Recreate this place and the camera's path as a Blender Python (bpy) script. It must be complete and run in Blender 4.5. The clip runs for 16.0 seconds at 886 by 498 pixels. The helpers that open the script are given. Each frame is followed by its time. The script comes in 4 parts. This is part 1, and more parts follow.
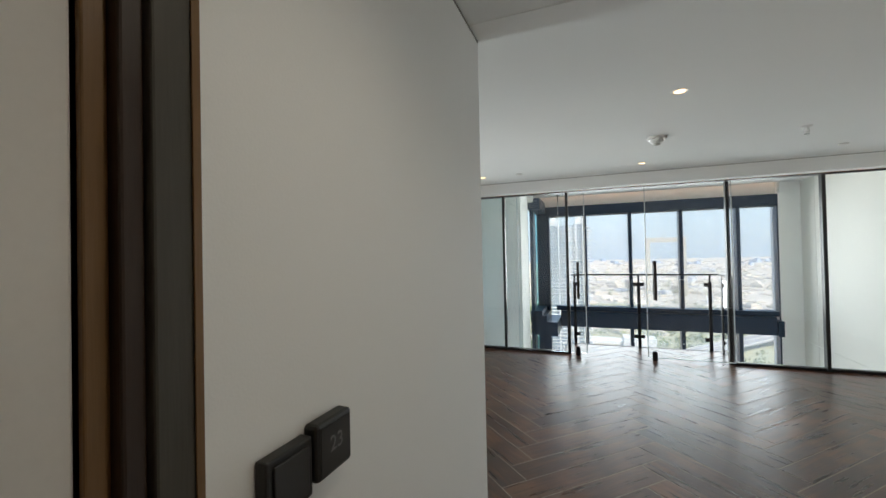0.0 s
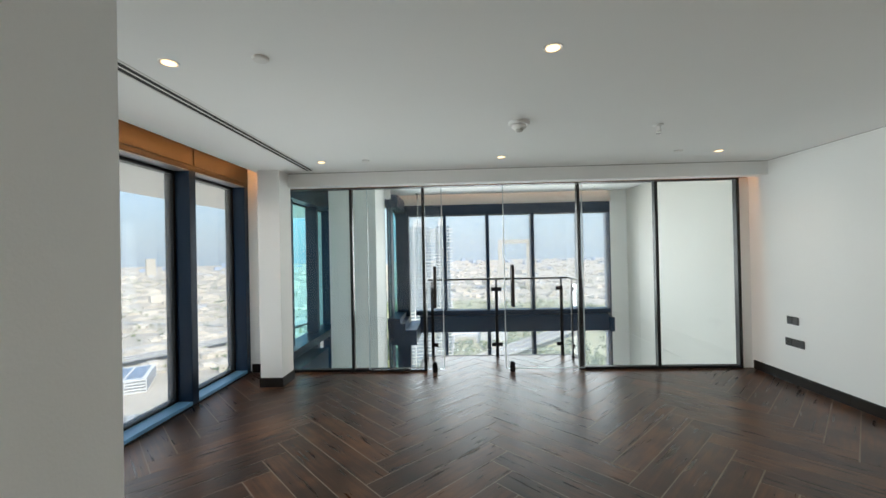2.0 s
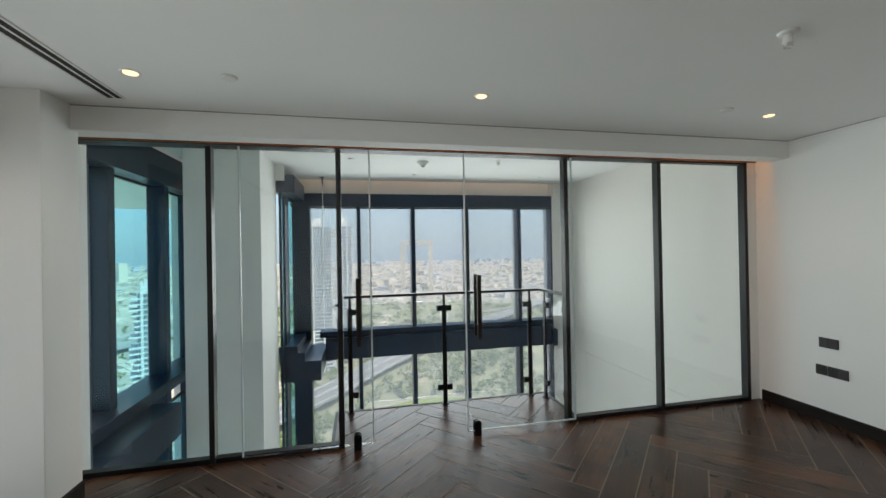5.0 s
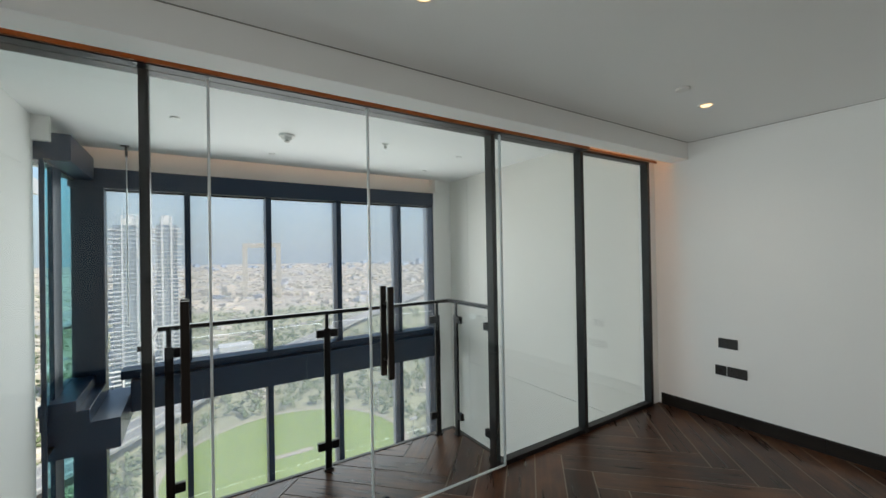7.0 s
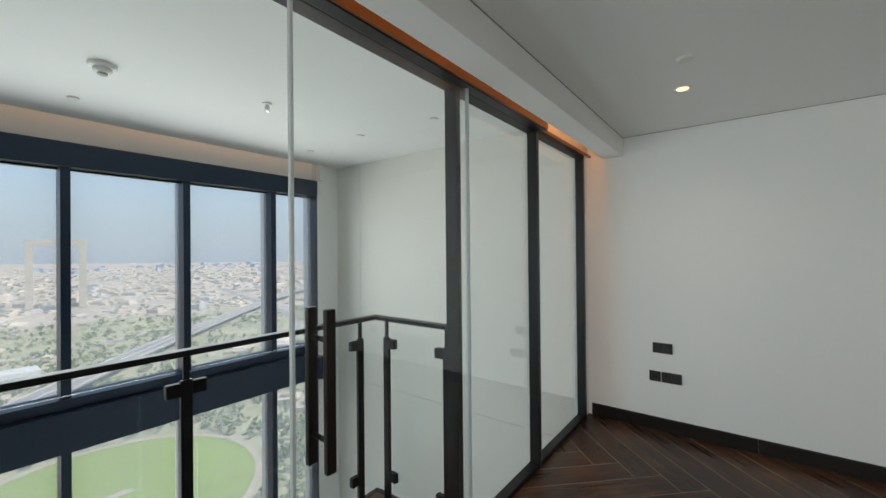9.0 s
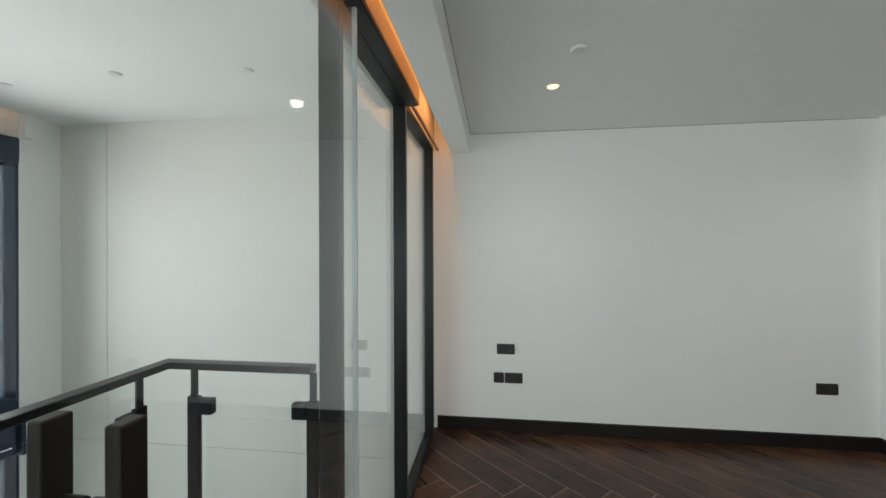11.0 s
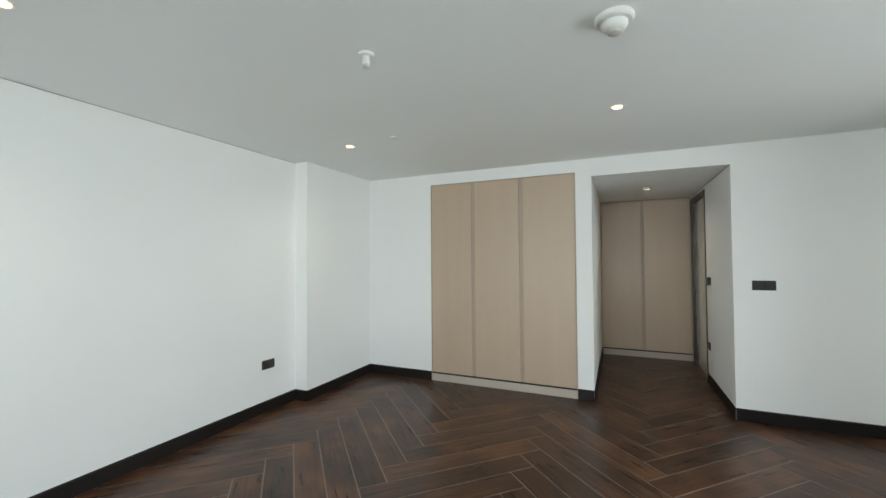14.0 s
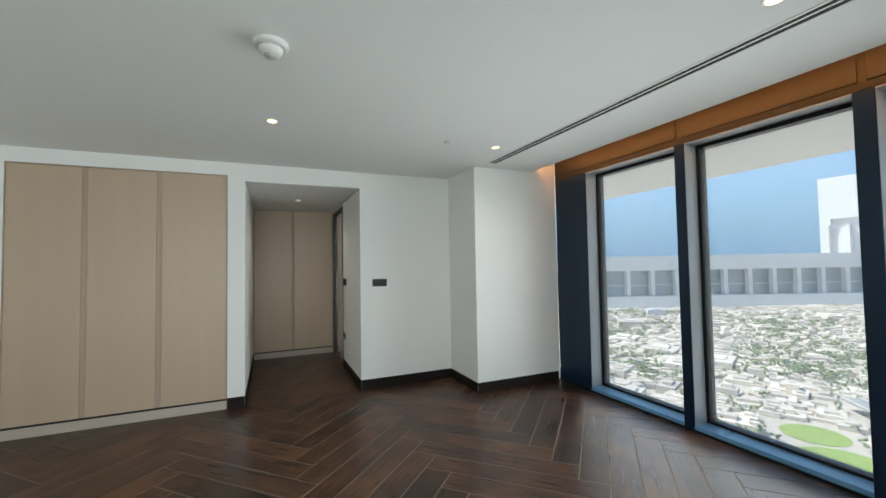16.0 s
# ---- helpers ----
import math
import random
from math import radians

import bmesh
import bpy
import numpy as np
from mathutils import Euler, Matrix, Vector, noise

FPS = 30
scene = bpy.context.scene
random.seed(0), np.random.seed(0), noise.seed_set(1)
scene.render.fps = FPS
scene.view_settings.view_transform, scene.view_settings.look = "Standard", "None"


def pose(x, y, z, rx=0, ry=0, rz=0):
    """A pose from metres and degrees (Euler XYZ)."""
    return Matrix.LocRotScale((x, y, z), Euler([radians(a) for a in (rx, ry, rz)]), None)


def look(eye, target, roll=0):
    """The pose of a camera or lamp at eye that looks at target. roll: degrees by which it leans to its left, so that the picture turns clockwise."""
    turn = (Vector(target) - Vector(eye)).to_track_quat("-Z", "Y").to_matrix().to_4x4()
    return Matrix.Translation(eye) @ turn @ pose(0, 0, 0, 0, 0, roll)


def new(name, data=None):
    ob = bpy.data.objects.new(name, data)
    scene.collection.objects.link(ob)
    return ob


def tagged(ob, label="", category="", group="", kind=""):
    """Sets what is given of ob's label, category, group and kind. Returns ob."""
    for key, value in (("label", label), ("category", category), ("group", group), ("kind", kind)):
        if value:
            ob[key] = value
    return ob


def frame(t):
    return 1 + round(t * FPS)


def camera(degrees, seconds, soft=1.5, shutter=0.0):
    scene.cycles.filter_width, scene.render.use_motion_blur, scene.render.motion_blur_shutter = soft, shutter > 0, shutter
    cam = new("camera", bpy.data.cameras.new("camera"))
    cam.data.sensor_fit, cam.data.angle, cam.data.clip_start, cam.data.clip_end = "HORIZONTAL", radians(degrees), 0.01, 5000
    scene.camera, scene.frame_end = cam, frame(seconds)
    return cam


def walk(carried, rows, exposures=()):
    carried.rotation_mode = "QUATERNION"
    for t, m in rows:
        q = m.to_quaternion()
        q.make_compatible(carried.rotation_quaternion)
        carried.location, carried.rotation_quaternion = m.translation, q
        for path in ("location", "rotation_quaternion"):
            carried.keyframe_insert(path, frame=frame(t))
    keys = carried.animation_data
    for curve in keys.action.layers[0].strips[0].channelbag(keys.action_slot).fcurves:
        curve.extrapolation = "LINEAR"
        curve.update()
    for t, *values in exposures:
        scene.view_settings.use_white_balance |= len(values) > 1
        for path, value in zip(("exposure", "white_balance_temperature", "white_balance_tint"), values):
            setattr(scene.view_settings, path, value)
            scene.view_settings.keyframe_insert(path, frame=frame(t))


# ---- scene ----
cam = camera(96.6, 16.0)
PATH = [
    (0, (0.109, -0.003, 1.49), (-0.613, 1.861, 1.515), -1.2),
    (0.5, (0.127, 0.165, 1.466), (-0.341, 2.11, 1.486), -1.1),
    (1, (0.172, 0.428, 1.467), (-0.154, 2.401, 1.48), -1.1),
    (1.5, (0.195, 0.702, 1.497), (0.0, 2.693, 1.509), -1.2),
    (2, (0.148, 0.974, 1.524), (0.077, 2.973, 1.536), -1.2),
    (2.5, (0.12, 1.257, 1.528), (0.106, 3.257, 1.537), -1.0),
    (3, (0.121, 1.56, 1.539), (0.142, 3.56, 1.543), -1.0),
    (5.5, (-0.159, 3.069, 1.543), (0.435, 4.979, 1.558), -1.1),
    (6, (-0.139, 3.329, 1.554), (0.65, 5.166, 1.569), -1.2),
    (6.5, (-0.133, 3.596, 1.543), (0.822, 5.353, 1.554), -1.2),
    (7, (-0.126, 3.87, 1.533), (0.96, 5.549, 1.545), -1.0),
    (7.5, (-0.081, 4.128, 1.529), (1.132, 5.718, 1.547), -1.1),
    (8, (-0.063, 4.374, 1.521), (1.286, 5.851, 1.538), -1.0),
    (10.5, (0.355, 5.406, 1.523), (2.268, 5.989, 1.526), -0.1),
    (11, (0.438, 5.503, 1.529), (2.421, 5.76, 1.53), -0.2),
    (11.5, (0.482, 5.575, 1.54), (2.48, 5.476, 1.537), -0.2),
    (12, (0.53, 5.666, 1.515), (2.461, 5.148, 1.523), 0.1),
    (12.5, (0.554, 5.72, 1.477), (2.312, 4.767, 1.506), 0.2),
    (13, (0.575, 5.765, 1.473), (2.063, 4.428, 1.515), -0.2),
    (13.5, (0.609, 5.806, 1.468), (1.776, 4.182, 1.51), -0.1),
    (14, (0.645, 5.849, 1.474), (1.456, 4.022, 1.522), -0.4),
    (14.5, (0.632, 5.898, 1.47), (0.982, 3.93, 1.524), -0.5),
    (15, (0.61, 5.946, 1.454), (0.536, 3.949, 1.514), -0.7),
    (15.5, (0.623, 5.995, 1.442), (0.216, 4.037, 1.506), -0.9),
    (16, (0.648, 6.063, 1.425), (-0.153, 4.232, 1.499), -1.0),
]
walk(cam, [(t, look(eye, target, roll)) for t, eye, target, roll in PATH], exposures=[(0, 1.04, 6430, 9), (1.5, 1.06, 6430, 8), (3.0, 0.6, 6430, 6), (5.5, 0.47, 6500, 7), (8.0, 0.44, 6520, 8), (11.0, 0.66, 6480, 7), (13.0, 1.22, 6270, 7), (14.5, 1.3, 6270, 6), (16.0, 1.06, 6290, 6)])

# light, world
SUN_EL, SUN_AZ = radians(52), radians(140)
world = bpy.data.worlds.new("sky")
scene.world = world
world.use_nodes = True
wn = world.node_tree.nodes
sky = wn.new("ShaderNodeTexSky")
sky.sky_type, sky.sun_disc = "NISHITA", False
sky.sun_elevation, sky.sun_rotation = SUN_EL, SUN_AZ
sky.air_density, sky.dust_density, sky.ozone_density = 1.0, 0.6, 1.0
# pale desert haze low in the sky
way, split, low, haze = wn.new("ShaderNodeTexCoord"), wn.new("ShaderNodeSeparateXYZ"), wn.new("ShaderNodeMapRange"), wn.new("ShaderNodeMix")
low.interpolation_type = "SMOOTHERSTEP"
low.inputs[1].default_value, low.inputs[2].default_value, low.inputs[3].default_value, low.inputs[4].default_value = -0.02, 0.32, 0.88, 0.0
haze.data_type = "RGBA"
wl = world.node_tree.links
wl.new(way.outputs["Generated"], split.inputs[0])
wl.new(split.outputs["Z"], low.inputs[0])
# the haze turns from pale in the north to clear blue in the south
side, tone = wn.new("ShaderNodeMapRange"), wn.new("ShaderNodeMix")
tone.data_type = "RGBA"
tone.inputs["A"].default_value, tone.inputs["B"].default_value = (0.46, 1.5, 2.8, 1), (2.35, 2.95, 3.65, 1)
side.interpolation_type = "SMOOTHSTEP"
side.inputs[1].default_value, side.inputs[2].default_value, side.inputs[3].default_value, side.inputs[4].default_value = -0.4, 0.7, 0.0, 1.0
wl.new(split.outputs["Y"], side.inputs[0])
wl.new(side.outputs[0], tone.inputs["Factor"])
wl.new(tone.outputs["Result"], haze.inputs["B"])
wl.new(low.outputs[0], haze.inputs["Factor"])
wl.new(sky.outputs[0], haze.inputs["A"])
wl.new(haze.outputs["Result"], wn["Background"].inputs[0])
wn["Background"].inputs[1].default_value = 0.15
sun = new("sun", bpy.data.lights.new("sun", "SUN"))
sun.data.energy, sun.data.angle, sun.data.color = 3.5, radians(0.5), (1, 0.95, 0.87)
sun.matrix_world = look((0, 0, 0), (-math.sin(SUN_AZ) * math.cos(SUN_EL), -math.cos(SUN_AZ) * math.cos(SUN_EL), -math.sin(SUN_EL)))


def strip_lamp(name, at, target, length, width, watts, colour, spread=180):
    ob = new(name, bpy.data.lights.new(name, "AREA"))
    ob.data.shape, ob.data.size, ob.data.size_y = "RECTANGLE", length, width
    ob.data.energy, ob.data.color, ob.data.spread = watts, colour, radians(spread)
    ob.matrix_world = look(at, target)
    return ob


WARM = (1.0, 0.42, 0.13)
DAY = (0.945, 0.995, 0.995)
# unseen area lamps added at the window openings to boost the daylight
strip_lamp("daylight_bedroom", (-2.562, 4.1, 1.12), (0, 4.1, 1.12), 3.1, 2.0, 16, DAY, 115)
strip_lamp("daylight_far", (1.25, 9.80, 1.3), (1.25, 0, 1.3), 4.4, 2.1, 42, DAY, 150)
strip_lamp("daylight_far_low", (1.25, 9.80, -1.8), (1.25, 0, -1.8), 4.4, 2.8, 15, DAY)
strip_lamp("daylight_side", (-2.70, 7.2, 1.2), (0, 7.2, 1.2), 1.5, 2.2, 2.5, DAY)

# ---- materials ----


def material(name, colour, rough=0.5, metal=0.0, vary=0.06, scale=3.0, fine=90.0, bump=0.02, spec=0.5, coat=0.0, each=0.0, stretch=None, island=0.0):
    m = bpy.data.materials.new(name)
    m.use_nodes = True
    n, l = m.node_tree.nodes, m.node_tree.links
    p = n["Principled BSDF"]
    p.inputs["Metallic"].default_value = metal
    p.inputs["Specular IOR Level"].default_value = spec
    p.inputs["Coat Weight"].default_value = coat
    tc = n.new("ShaderNodeTexCoord")
    mp = n.new("ShaderNodeMapping")
    if stretch:
        mp.inputs["Scale"].default_value = stretch
    l.new(tc.outputs["Object"], mp.inputs["Vector"])
    big, small = n.new("ShaderNodeTexNoise"), n.new("ShaderNodeTexNoise")
    for tex, s, d in ((big, scale, 4), (small, fine, 3)):
        tex.inputs["Scale"].default_value, tex.inputs["Detail"].default_value = s, d
        l.new(mp.outputs["Vector"], tex.inputs["Vector"])
    add = n.new("ShaderNodeMath")
    add.operation = "MULTIPLY_ADD"
    l.new(small.outputs["Fac"], add.inputs[0])
    add.inputs[1].default_value = 0.45
    l.new(big.outputs["Fac"], add.inputs[2])
    rng = n.new("ShaderNodeMapRange")
    rng.inputs[1].default_value, rng.inputs[2].default_value = 0.4, 1.05
    rng.inputs[3].default_value, rng.inputs[4].default_value = 1 - vary, 1 + vary
    l.new(add.outputs[0], rng.inputs[0])
    mul = n.new("ShaderNodeVectorMath")
    mul.operation = "SCALE"
    mul.inputs[0].default_value = colour
    l.new(rng.outputs[0], mul.inputs["Scale"])
    col = mul.outputs[0]
    if each:
        info = n.new("ShaderNodeObjectInfo")
        r2 = n.new("ShaderNodeMapRange")
        r2.inputs[3].default_value, r2.inputs[4].default_value = 1 - each, 1 + each
        l.new(info.outputs["Random"], r2.inputs[0])
        m2 = n.new("ShaderNodeVectorMath")
        m2.operation = "SCALE"
        l.new(col, m2.inputs[0])
        l.new(r2.outputs[0], m2.inputs["Scale"])
        col = m2.outputs[0]
    if island:
        geo, r4, m4 = n.new("ShaderNodeNewGeometry"), n.new("ShaderNodeMapRange"), n.new("ShaderNodeVectorMath")
        r4.inputs[3].default_value, r4.inputs[4].default_value = 1 - island, 1 + island
        l.new(geo.outputs["Random Per Island"], r4.inputs[0])
        m4.operation = "SCALE"
        l.new(col, m4.inputs[0])
        l.new(r4.outputs[0], m4.inputs["Scale"])
        col = m4.outputs[0]
    l.new(col, p.inputs["Base Color"])
    r3 = n.new("ShaderNodeMapRange")
    r3.inputs[3].default_value, r3.inputs[4].default_value = max(0, rough - 0.08), min(1, rough + 0.08)
    l.new(big.outputs["Fac"], r3.inputs[0])
    l.new(r3.outputs[0], p.inputs["Roughness"])
    if bump:
        b = n.new("ShaderNodeBump")
        b.inputs["Strength"].default_value, b.inputs["Distance"].default_value = 0.35, bump
        l.new(small.outputs["Fac"], b.inputs["Height"])
        l.new(b.outputs[0], p.inputs["Normal"])
    return m


def glass_material(name, tint, gloss=1.0, haze_veil=0.0):
    m = bpy.data.materials.new(name)
    m.use_nodes = True
    n, l = m.node_tree.nodes, m.node_tree.links
    n.remove(n["Principled BSDF"])
    clear, shiny, mix = n.new("ShaderNodeBsdfTransparent"), n.new("ShaderNodeBsdfGlossy"), n.new("ShaderNodeMixShader")
    clear.inputs[0].default_value = (*tint, 1)
    shiny.inputs["Roughness"].default_value = 0.01
    shiny.inputs[0].default_value = (0.95, 0.97, 1, 1)
    w = n.new("ShaderNodeLayerWeight")
    w.inputs[0].default_value = 0.5
    pw, ma = n.new("ShaderNodeMath"), n.new("ShaderNodeMath")
    pw.operation, ma.operation = "POWER", "MULTIPLY_ADD"
    l.new(w.outputs["Facing"], pw.inputs[0])
    pw.inputs[1].default_value = 4.0
    l.new(pw.outputs[0], ma.inputs[0])
    ma.inputs[1].default_value, ma.inputs[2].default_value = 0.85 * gloss, 0.025 * gloss
    l.new(ma.outputs[0], mix.inputs[0])
    l.new(clear.outputs[0], mix.inputs[1])
    l.new(shiny.outputs[0], mix.inputs[2])
    out = mix.outputs[0]
    # Pale translucent share stands in for distance haze over the view.
    if haze_veil:
        haze_layer, veil = n.new("ShaderNodeBsdfTranslucent"), n.new("ShaderNodeMixShader")
        haze_layer.inputs[0].default_value = (0.8, 0.82, 0.84, 1)
        veil.inputs[0].default_value = haze_veil
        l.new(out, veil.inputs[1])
        l.new(haze_layer.outputs[0], veil.inputs[2])
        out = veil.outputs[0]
    l.new(out, n["Material Output"].inputs[0])
    return m


def glow(name, colour, strength):
    m = bpy.data.materials.new(name)
    m.use_nodes = True
    p = m.node_tree.nodes["Principled BSDF"]
    p.inputs["Base Color"].default_value = (*colour, 1)
    p.inputs["Emission Color"].default_value = (*colour, 1)
    p.inputs["Emission Strength"].default_value = strength
    return m


def wood_tile():
    """Dark brown wood-look porcelain: long grain, darker knots, each plank a little different."""
    m = bpy.data.materials.new("wood_look_tile")
    m.use_nodes = True
    n, l = m.node_tree.nodes, m.node_tree.links
    p = n["Principled BSDF"]
    tc, mp, info, shift = n.new("ShaderNodeTexCoord"), n.new("ShaderNodeMapping"), n.new("ShaderNodeObjectInfo"), n.new("ShaderNodeVectorMath")
    l.new(tc.outputs["Object"], shift.inputs[0])
    spread = n.new("ShaderNodeVectorMath")
    spread.operation = "SCALE"
    spread.inputs[0].default_value = (37.0, 19.0, 7.0)
    l.new(info.outputs["Random"], spread.inputs["Scale"])
    l.new(spread.outputs[0], shift.inputs[1])
    l.new(shift.outputs[0], mp.inputs["Vector"])
    mp.inputs["Scale"].default_value = (1.2, 14.0, 1.0)
    grain, cloud, fine = n.new("ShaderNodeTexNoise"), n.new("ShaderNodeTexNoise"), n.new("ShaderNodeTexNoise")
    l.new(mp.outputs[0], grain.inputs["Vector"])
    l.new(shift.outputs[0], cloud.inputs["Vector"])
    l.new(mp.outputs[0], fine.inputs["Vector"])
    for tex, s, d in ((grain, 2.2, 5), (cloud, 3.2, 3), (fine, 16, 4)):
        tex.inputs["Scale"].default_value, tex.inputs["Detail"].default_value = s, d
    s1, s2 = n.new("ShaderNodeMath"), n.new("ShaderNodeMath")
    s1.operation = s2.operation = "MULTIPLY_ADD"
    l.new(cloud.outputs["Fac"], s1.inputs[0])
    s1.inputs[1].default_value = 1.0
    l.new(grain.outputs["Fac"], s1.inputs[2])
    l.new(info.outputs["Random"], s2.inputs[0])
    s2.inputs[1].default_value = 0.30
    l.new(s1.outputs[0], s2.inputs[2])
    ramp = n.new("ShaderNodeValToRGB")
    e = ramp.color_ramp.elements
    e[0].position, e[0].color = 0.0, (0.017, 0.0085, 0.0055, 1)
    e[1].position, e[1].color = 1.0, (0.125, 0.055, 0.025, 1)
    more = e.new(0.5)
    more.color = (0.050, 0.0215, 0.0112, 1)
    span = n.new("ShaderNodeMapRange")
    span.inputs[1].default_value, span.inputs[2].default_value = 0.80, 1.47
    l.new(s2.outputs[0], span.inputs[0])
    l.new(span.outputs[0], ramp.inputs[0])
    l.new(ramp.outputs[0], p.inputs["Base Color"])
    p.inputs["Specular IOR Level"].default_value = 0.38
    rr = n.new("ShaderNodeMapRange")
    rr.inputs[3].default_value, rr.inputs[4].default_value = 0.20, 0.40
    l.new(grain.outputs["Fac"], rr.inputs[0])
    l.new(rr.outputs[0], p.inputs["Roughness"])
    b = n.new("ShaderNodeBump")
    b.inputs["Strength"].default_value, b.inputs["Distance"].default_value = 0.3, 0.002
    l.new(fine.outputs["Fac"], b.inputs["Height"])
    l.new(b.outputs[0], p.inputs["Normal"])
    return m


PAINT = material("white_wall_paint", (0.87, 0.865, 0.845), 0.75, vary=0.02, scale=1.2, fine=240, bump=0.0006)
CEIL = material("ceiling_paint", (0.86, 0.86, 0.845), 0.85, vary=0.02, scale=0.8, fine=200, bump=0.0006)
BOARD = material("white_wall_board", (0.78, 0.755, 0.70), 0.6, vary=0.02, scale=0.7, fine=150, bump=0.0004)
PLANK = wood_tile()
GROUT = material("brown_grout", (0.24, 0.20, 0.165), 0.85, vary=0.2, scale=8, fine=300, bump=0.001)
NAVY = material("dark_coated_aluminium", (0.005, 0.0205, 0.050), 0.32, metal=0.2, vary=0.06, scale=0.4, fine=400, bump=0.0002)
SKIRT = material("dark_skirting_tile", (0.014, 0.0105, 0.0085), 0.5, spec=0.25, vary=0.3, scale=2, fine=40, bump=0.0004, each=0.15, stretch=(1, 8, 8))
POST = material("dark_grey_anodised_frame", (0.014, 0.015, 0.015), 0.36, metal=0.25, vary=0.1, scale=3, fine=400, bump=0.0001)
# Bright blue of the sill is reflected sky put into the base colour.
SILL = material("sill_metal_with_sky_sheen", (0.17, 0.38, 0.62), 0.30, metal=0.15, vary=0.06, scale=2, fine=300, bump=0.0001)
HEADM = material("dark_bronze_head_panel", (0.023, 0.0145, 0.005), 0.42, metal=0.2, vary=0.06, scale=0.5, fine=400, bump=0.0001)
REVEAL = material("reveal_sheen_grey", (0.42, 0.45, 0.48), 0.4, metal=0.35, vary=0.05, scale=1, fine=300, bump=0.0001)
BLACK = material("black_powder_coat", (0.006, 0.006, 0.007), 0.45, spec=0.35, metal=0.1, vary=0.15, scale=5, fine=500, bump=0.0002)
GILT = material("brown_bronze_fascia", (0.21, 0.080, 0.024), 0.38, metal=0.35, vary=0.15, scale=4, fine=300, bump=0.0002)
BRONZE = material("dark_bronze_metal", (0.020, 0.015, 0.012), 0.34, metal=0.4, vary=0.15, scale=5, fine=400, bump=0.0002)
RAILM = material("charcoal_steel", (0.013, 0.014, 0.016), 0.36, metal=0.4, vary=0.15, scale=6, fine=400, bump=0.0002)
VENEER = material("beige_oak_laminate", (0.525, 0.40, 0.292), 0.36, vary=0.045, scale=1.2, fine=30, bump=0.0004, each=0.03, stretch=(6, 6, 0.35))
VENEER3 = material("taupe_grip_channel", (0.43, 0.335, 0.255), 0.5, vary=0.05, scale=3, fine=60, bump=0.0004, stretch=(6, 6, 0.35))
VENEER2 = material("beige_laminate_edge", (0.50, 0.43, 0.36), 0.5, vary=0.05, scale=3, fine=60, bump=0.0004)
GAPM = material("gap_shade_grey", (0.30, 0.29, 0.27), 0.8, vary=0.1)
DARKGAP = material("dark_shadow_gap", (0.02, 0.018, 0.016), 0.8, vary=0.1)
DOORWOOD = material("dark_walnut_door_frame", (0.055, 0.048, 0.036), 0.4, vary=0.2, scale=2, fine=30, bump=0.0008, stretch=(8, 8, 0.5))
LACQUER = material("grey_beige_lacquer", (0.74, 0.71, 0.67), 0.14, vary=0.05, scale=2, fine=100, bump=0.0001, coat=1.0)
PLATE = material("black_glossy_plate", (0.014, 0.013, 0.012), 0.42, vary=0.1, scale=20, fine=300, bump=0.0001)
PLATE2 = material("dark_grey_plate", (0.026, 0.024, 0.022), 0.45, vary=0.1, scale=20, fine=300, bump=0.0001)
WHITEP = material("white_plastic", (0.78, 0.77, 0.74), 0.4, vary=0.03, scale=10, fine=200, bump=0.0001)
CHROME = material("brushed_steel", (0.55, 0.56, 0.57), 0.25, metal=1.0, vary=0.06, scale=8, fine=300, bump=0.0001)
SEAL = material("clear_edge_seal", (0.62, 0.68, 0.70), 0.2, vary=0.05, scale=8, fine=100, bump=0.0001)
GLASS_IN = glass_material("clear_glass", (0.985, 0.992, 0.99), 1.0)
# Last value: share of painted distance haze laid over the outdoor view.
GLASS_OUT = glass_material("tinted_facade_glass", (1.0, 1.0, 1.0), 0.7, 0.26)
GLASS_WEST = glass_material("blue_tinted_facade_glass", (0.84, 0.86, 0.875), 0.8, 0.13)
GLASS_TEAL = glass_material("teal_tinted_glass", (0.66, 0.95, 0.985), 0.5, 0.05)
LAMP = glow("warm_downlight", (1.0, 0.68, 0.36), 1.35)
LEDTXT = glow("dim_display_digits", (0.09, 0.085, 0.08), 0.12)

# ---- building helpers ----


def bm_box(bm, a, b, bevel=0.0):
    r = bmesh.ops.create_cube(bm, size=1)
    for v in r["verts"]:
        v.co = Vector([a[i] + (v.co[i] + 0.5) * (b[i] - a[i]) for i in range(3)])
    if bevel:
        edges = list({e for v in r["verts"] for e in v.link_edges})
        bmesh.ops.bevel(bm, geom=edges, offset=bevel, segments=2, affect="EDGES", profile=0.5)
    return bm


def box_bm(a, b, bevel=0.0):
    return bm_box(bmesh.new(), a, b, bevel)


def bm_lathe(bm, profile, at=(0, 0, 0), steps=28, axis="z"):
    """A turned body from (radius, height) pairs."""
    rings = []
    for r, h in profile:
        ring = []
        for k in range(steps):
            c, s = r * math.cos(2 * math.pi * k / steps), r * math.sin(2 * math.pi * k / steps)
            co = (c, s, h) if axis == "z" else ((h, c, s) if axis == "x" else (c, h, s))
            ring.append(bm.verts.new(Vector(co) + Vector(at)))
        rings.append(ring)
    for r1, r2 in zip(rings, rings[1:]):
        for k in range(steps):
            bm.faces.new((r1[k], r1[(k + 1) % steps], r2[(k + 1) % steps], r2[k]))
    bm.faces.new(rings[0][::-1])
    bm.faces.new(rings[-1])
    bmesh.ops.recalc_face_normals(bm, faces=bm.faces)
    return bm


def lathe_bm(profile, at=(0, 0, 0), steps=28, axis="z"):
    return bm_lathe(bmesh.new(), profile, at, steps, axis)


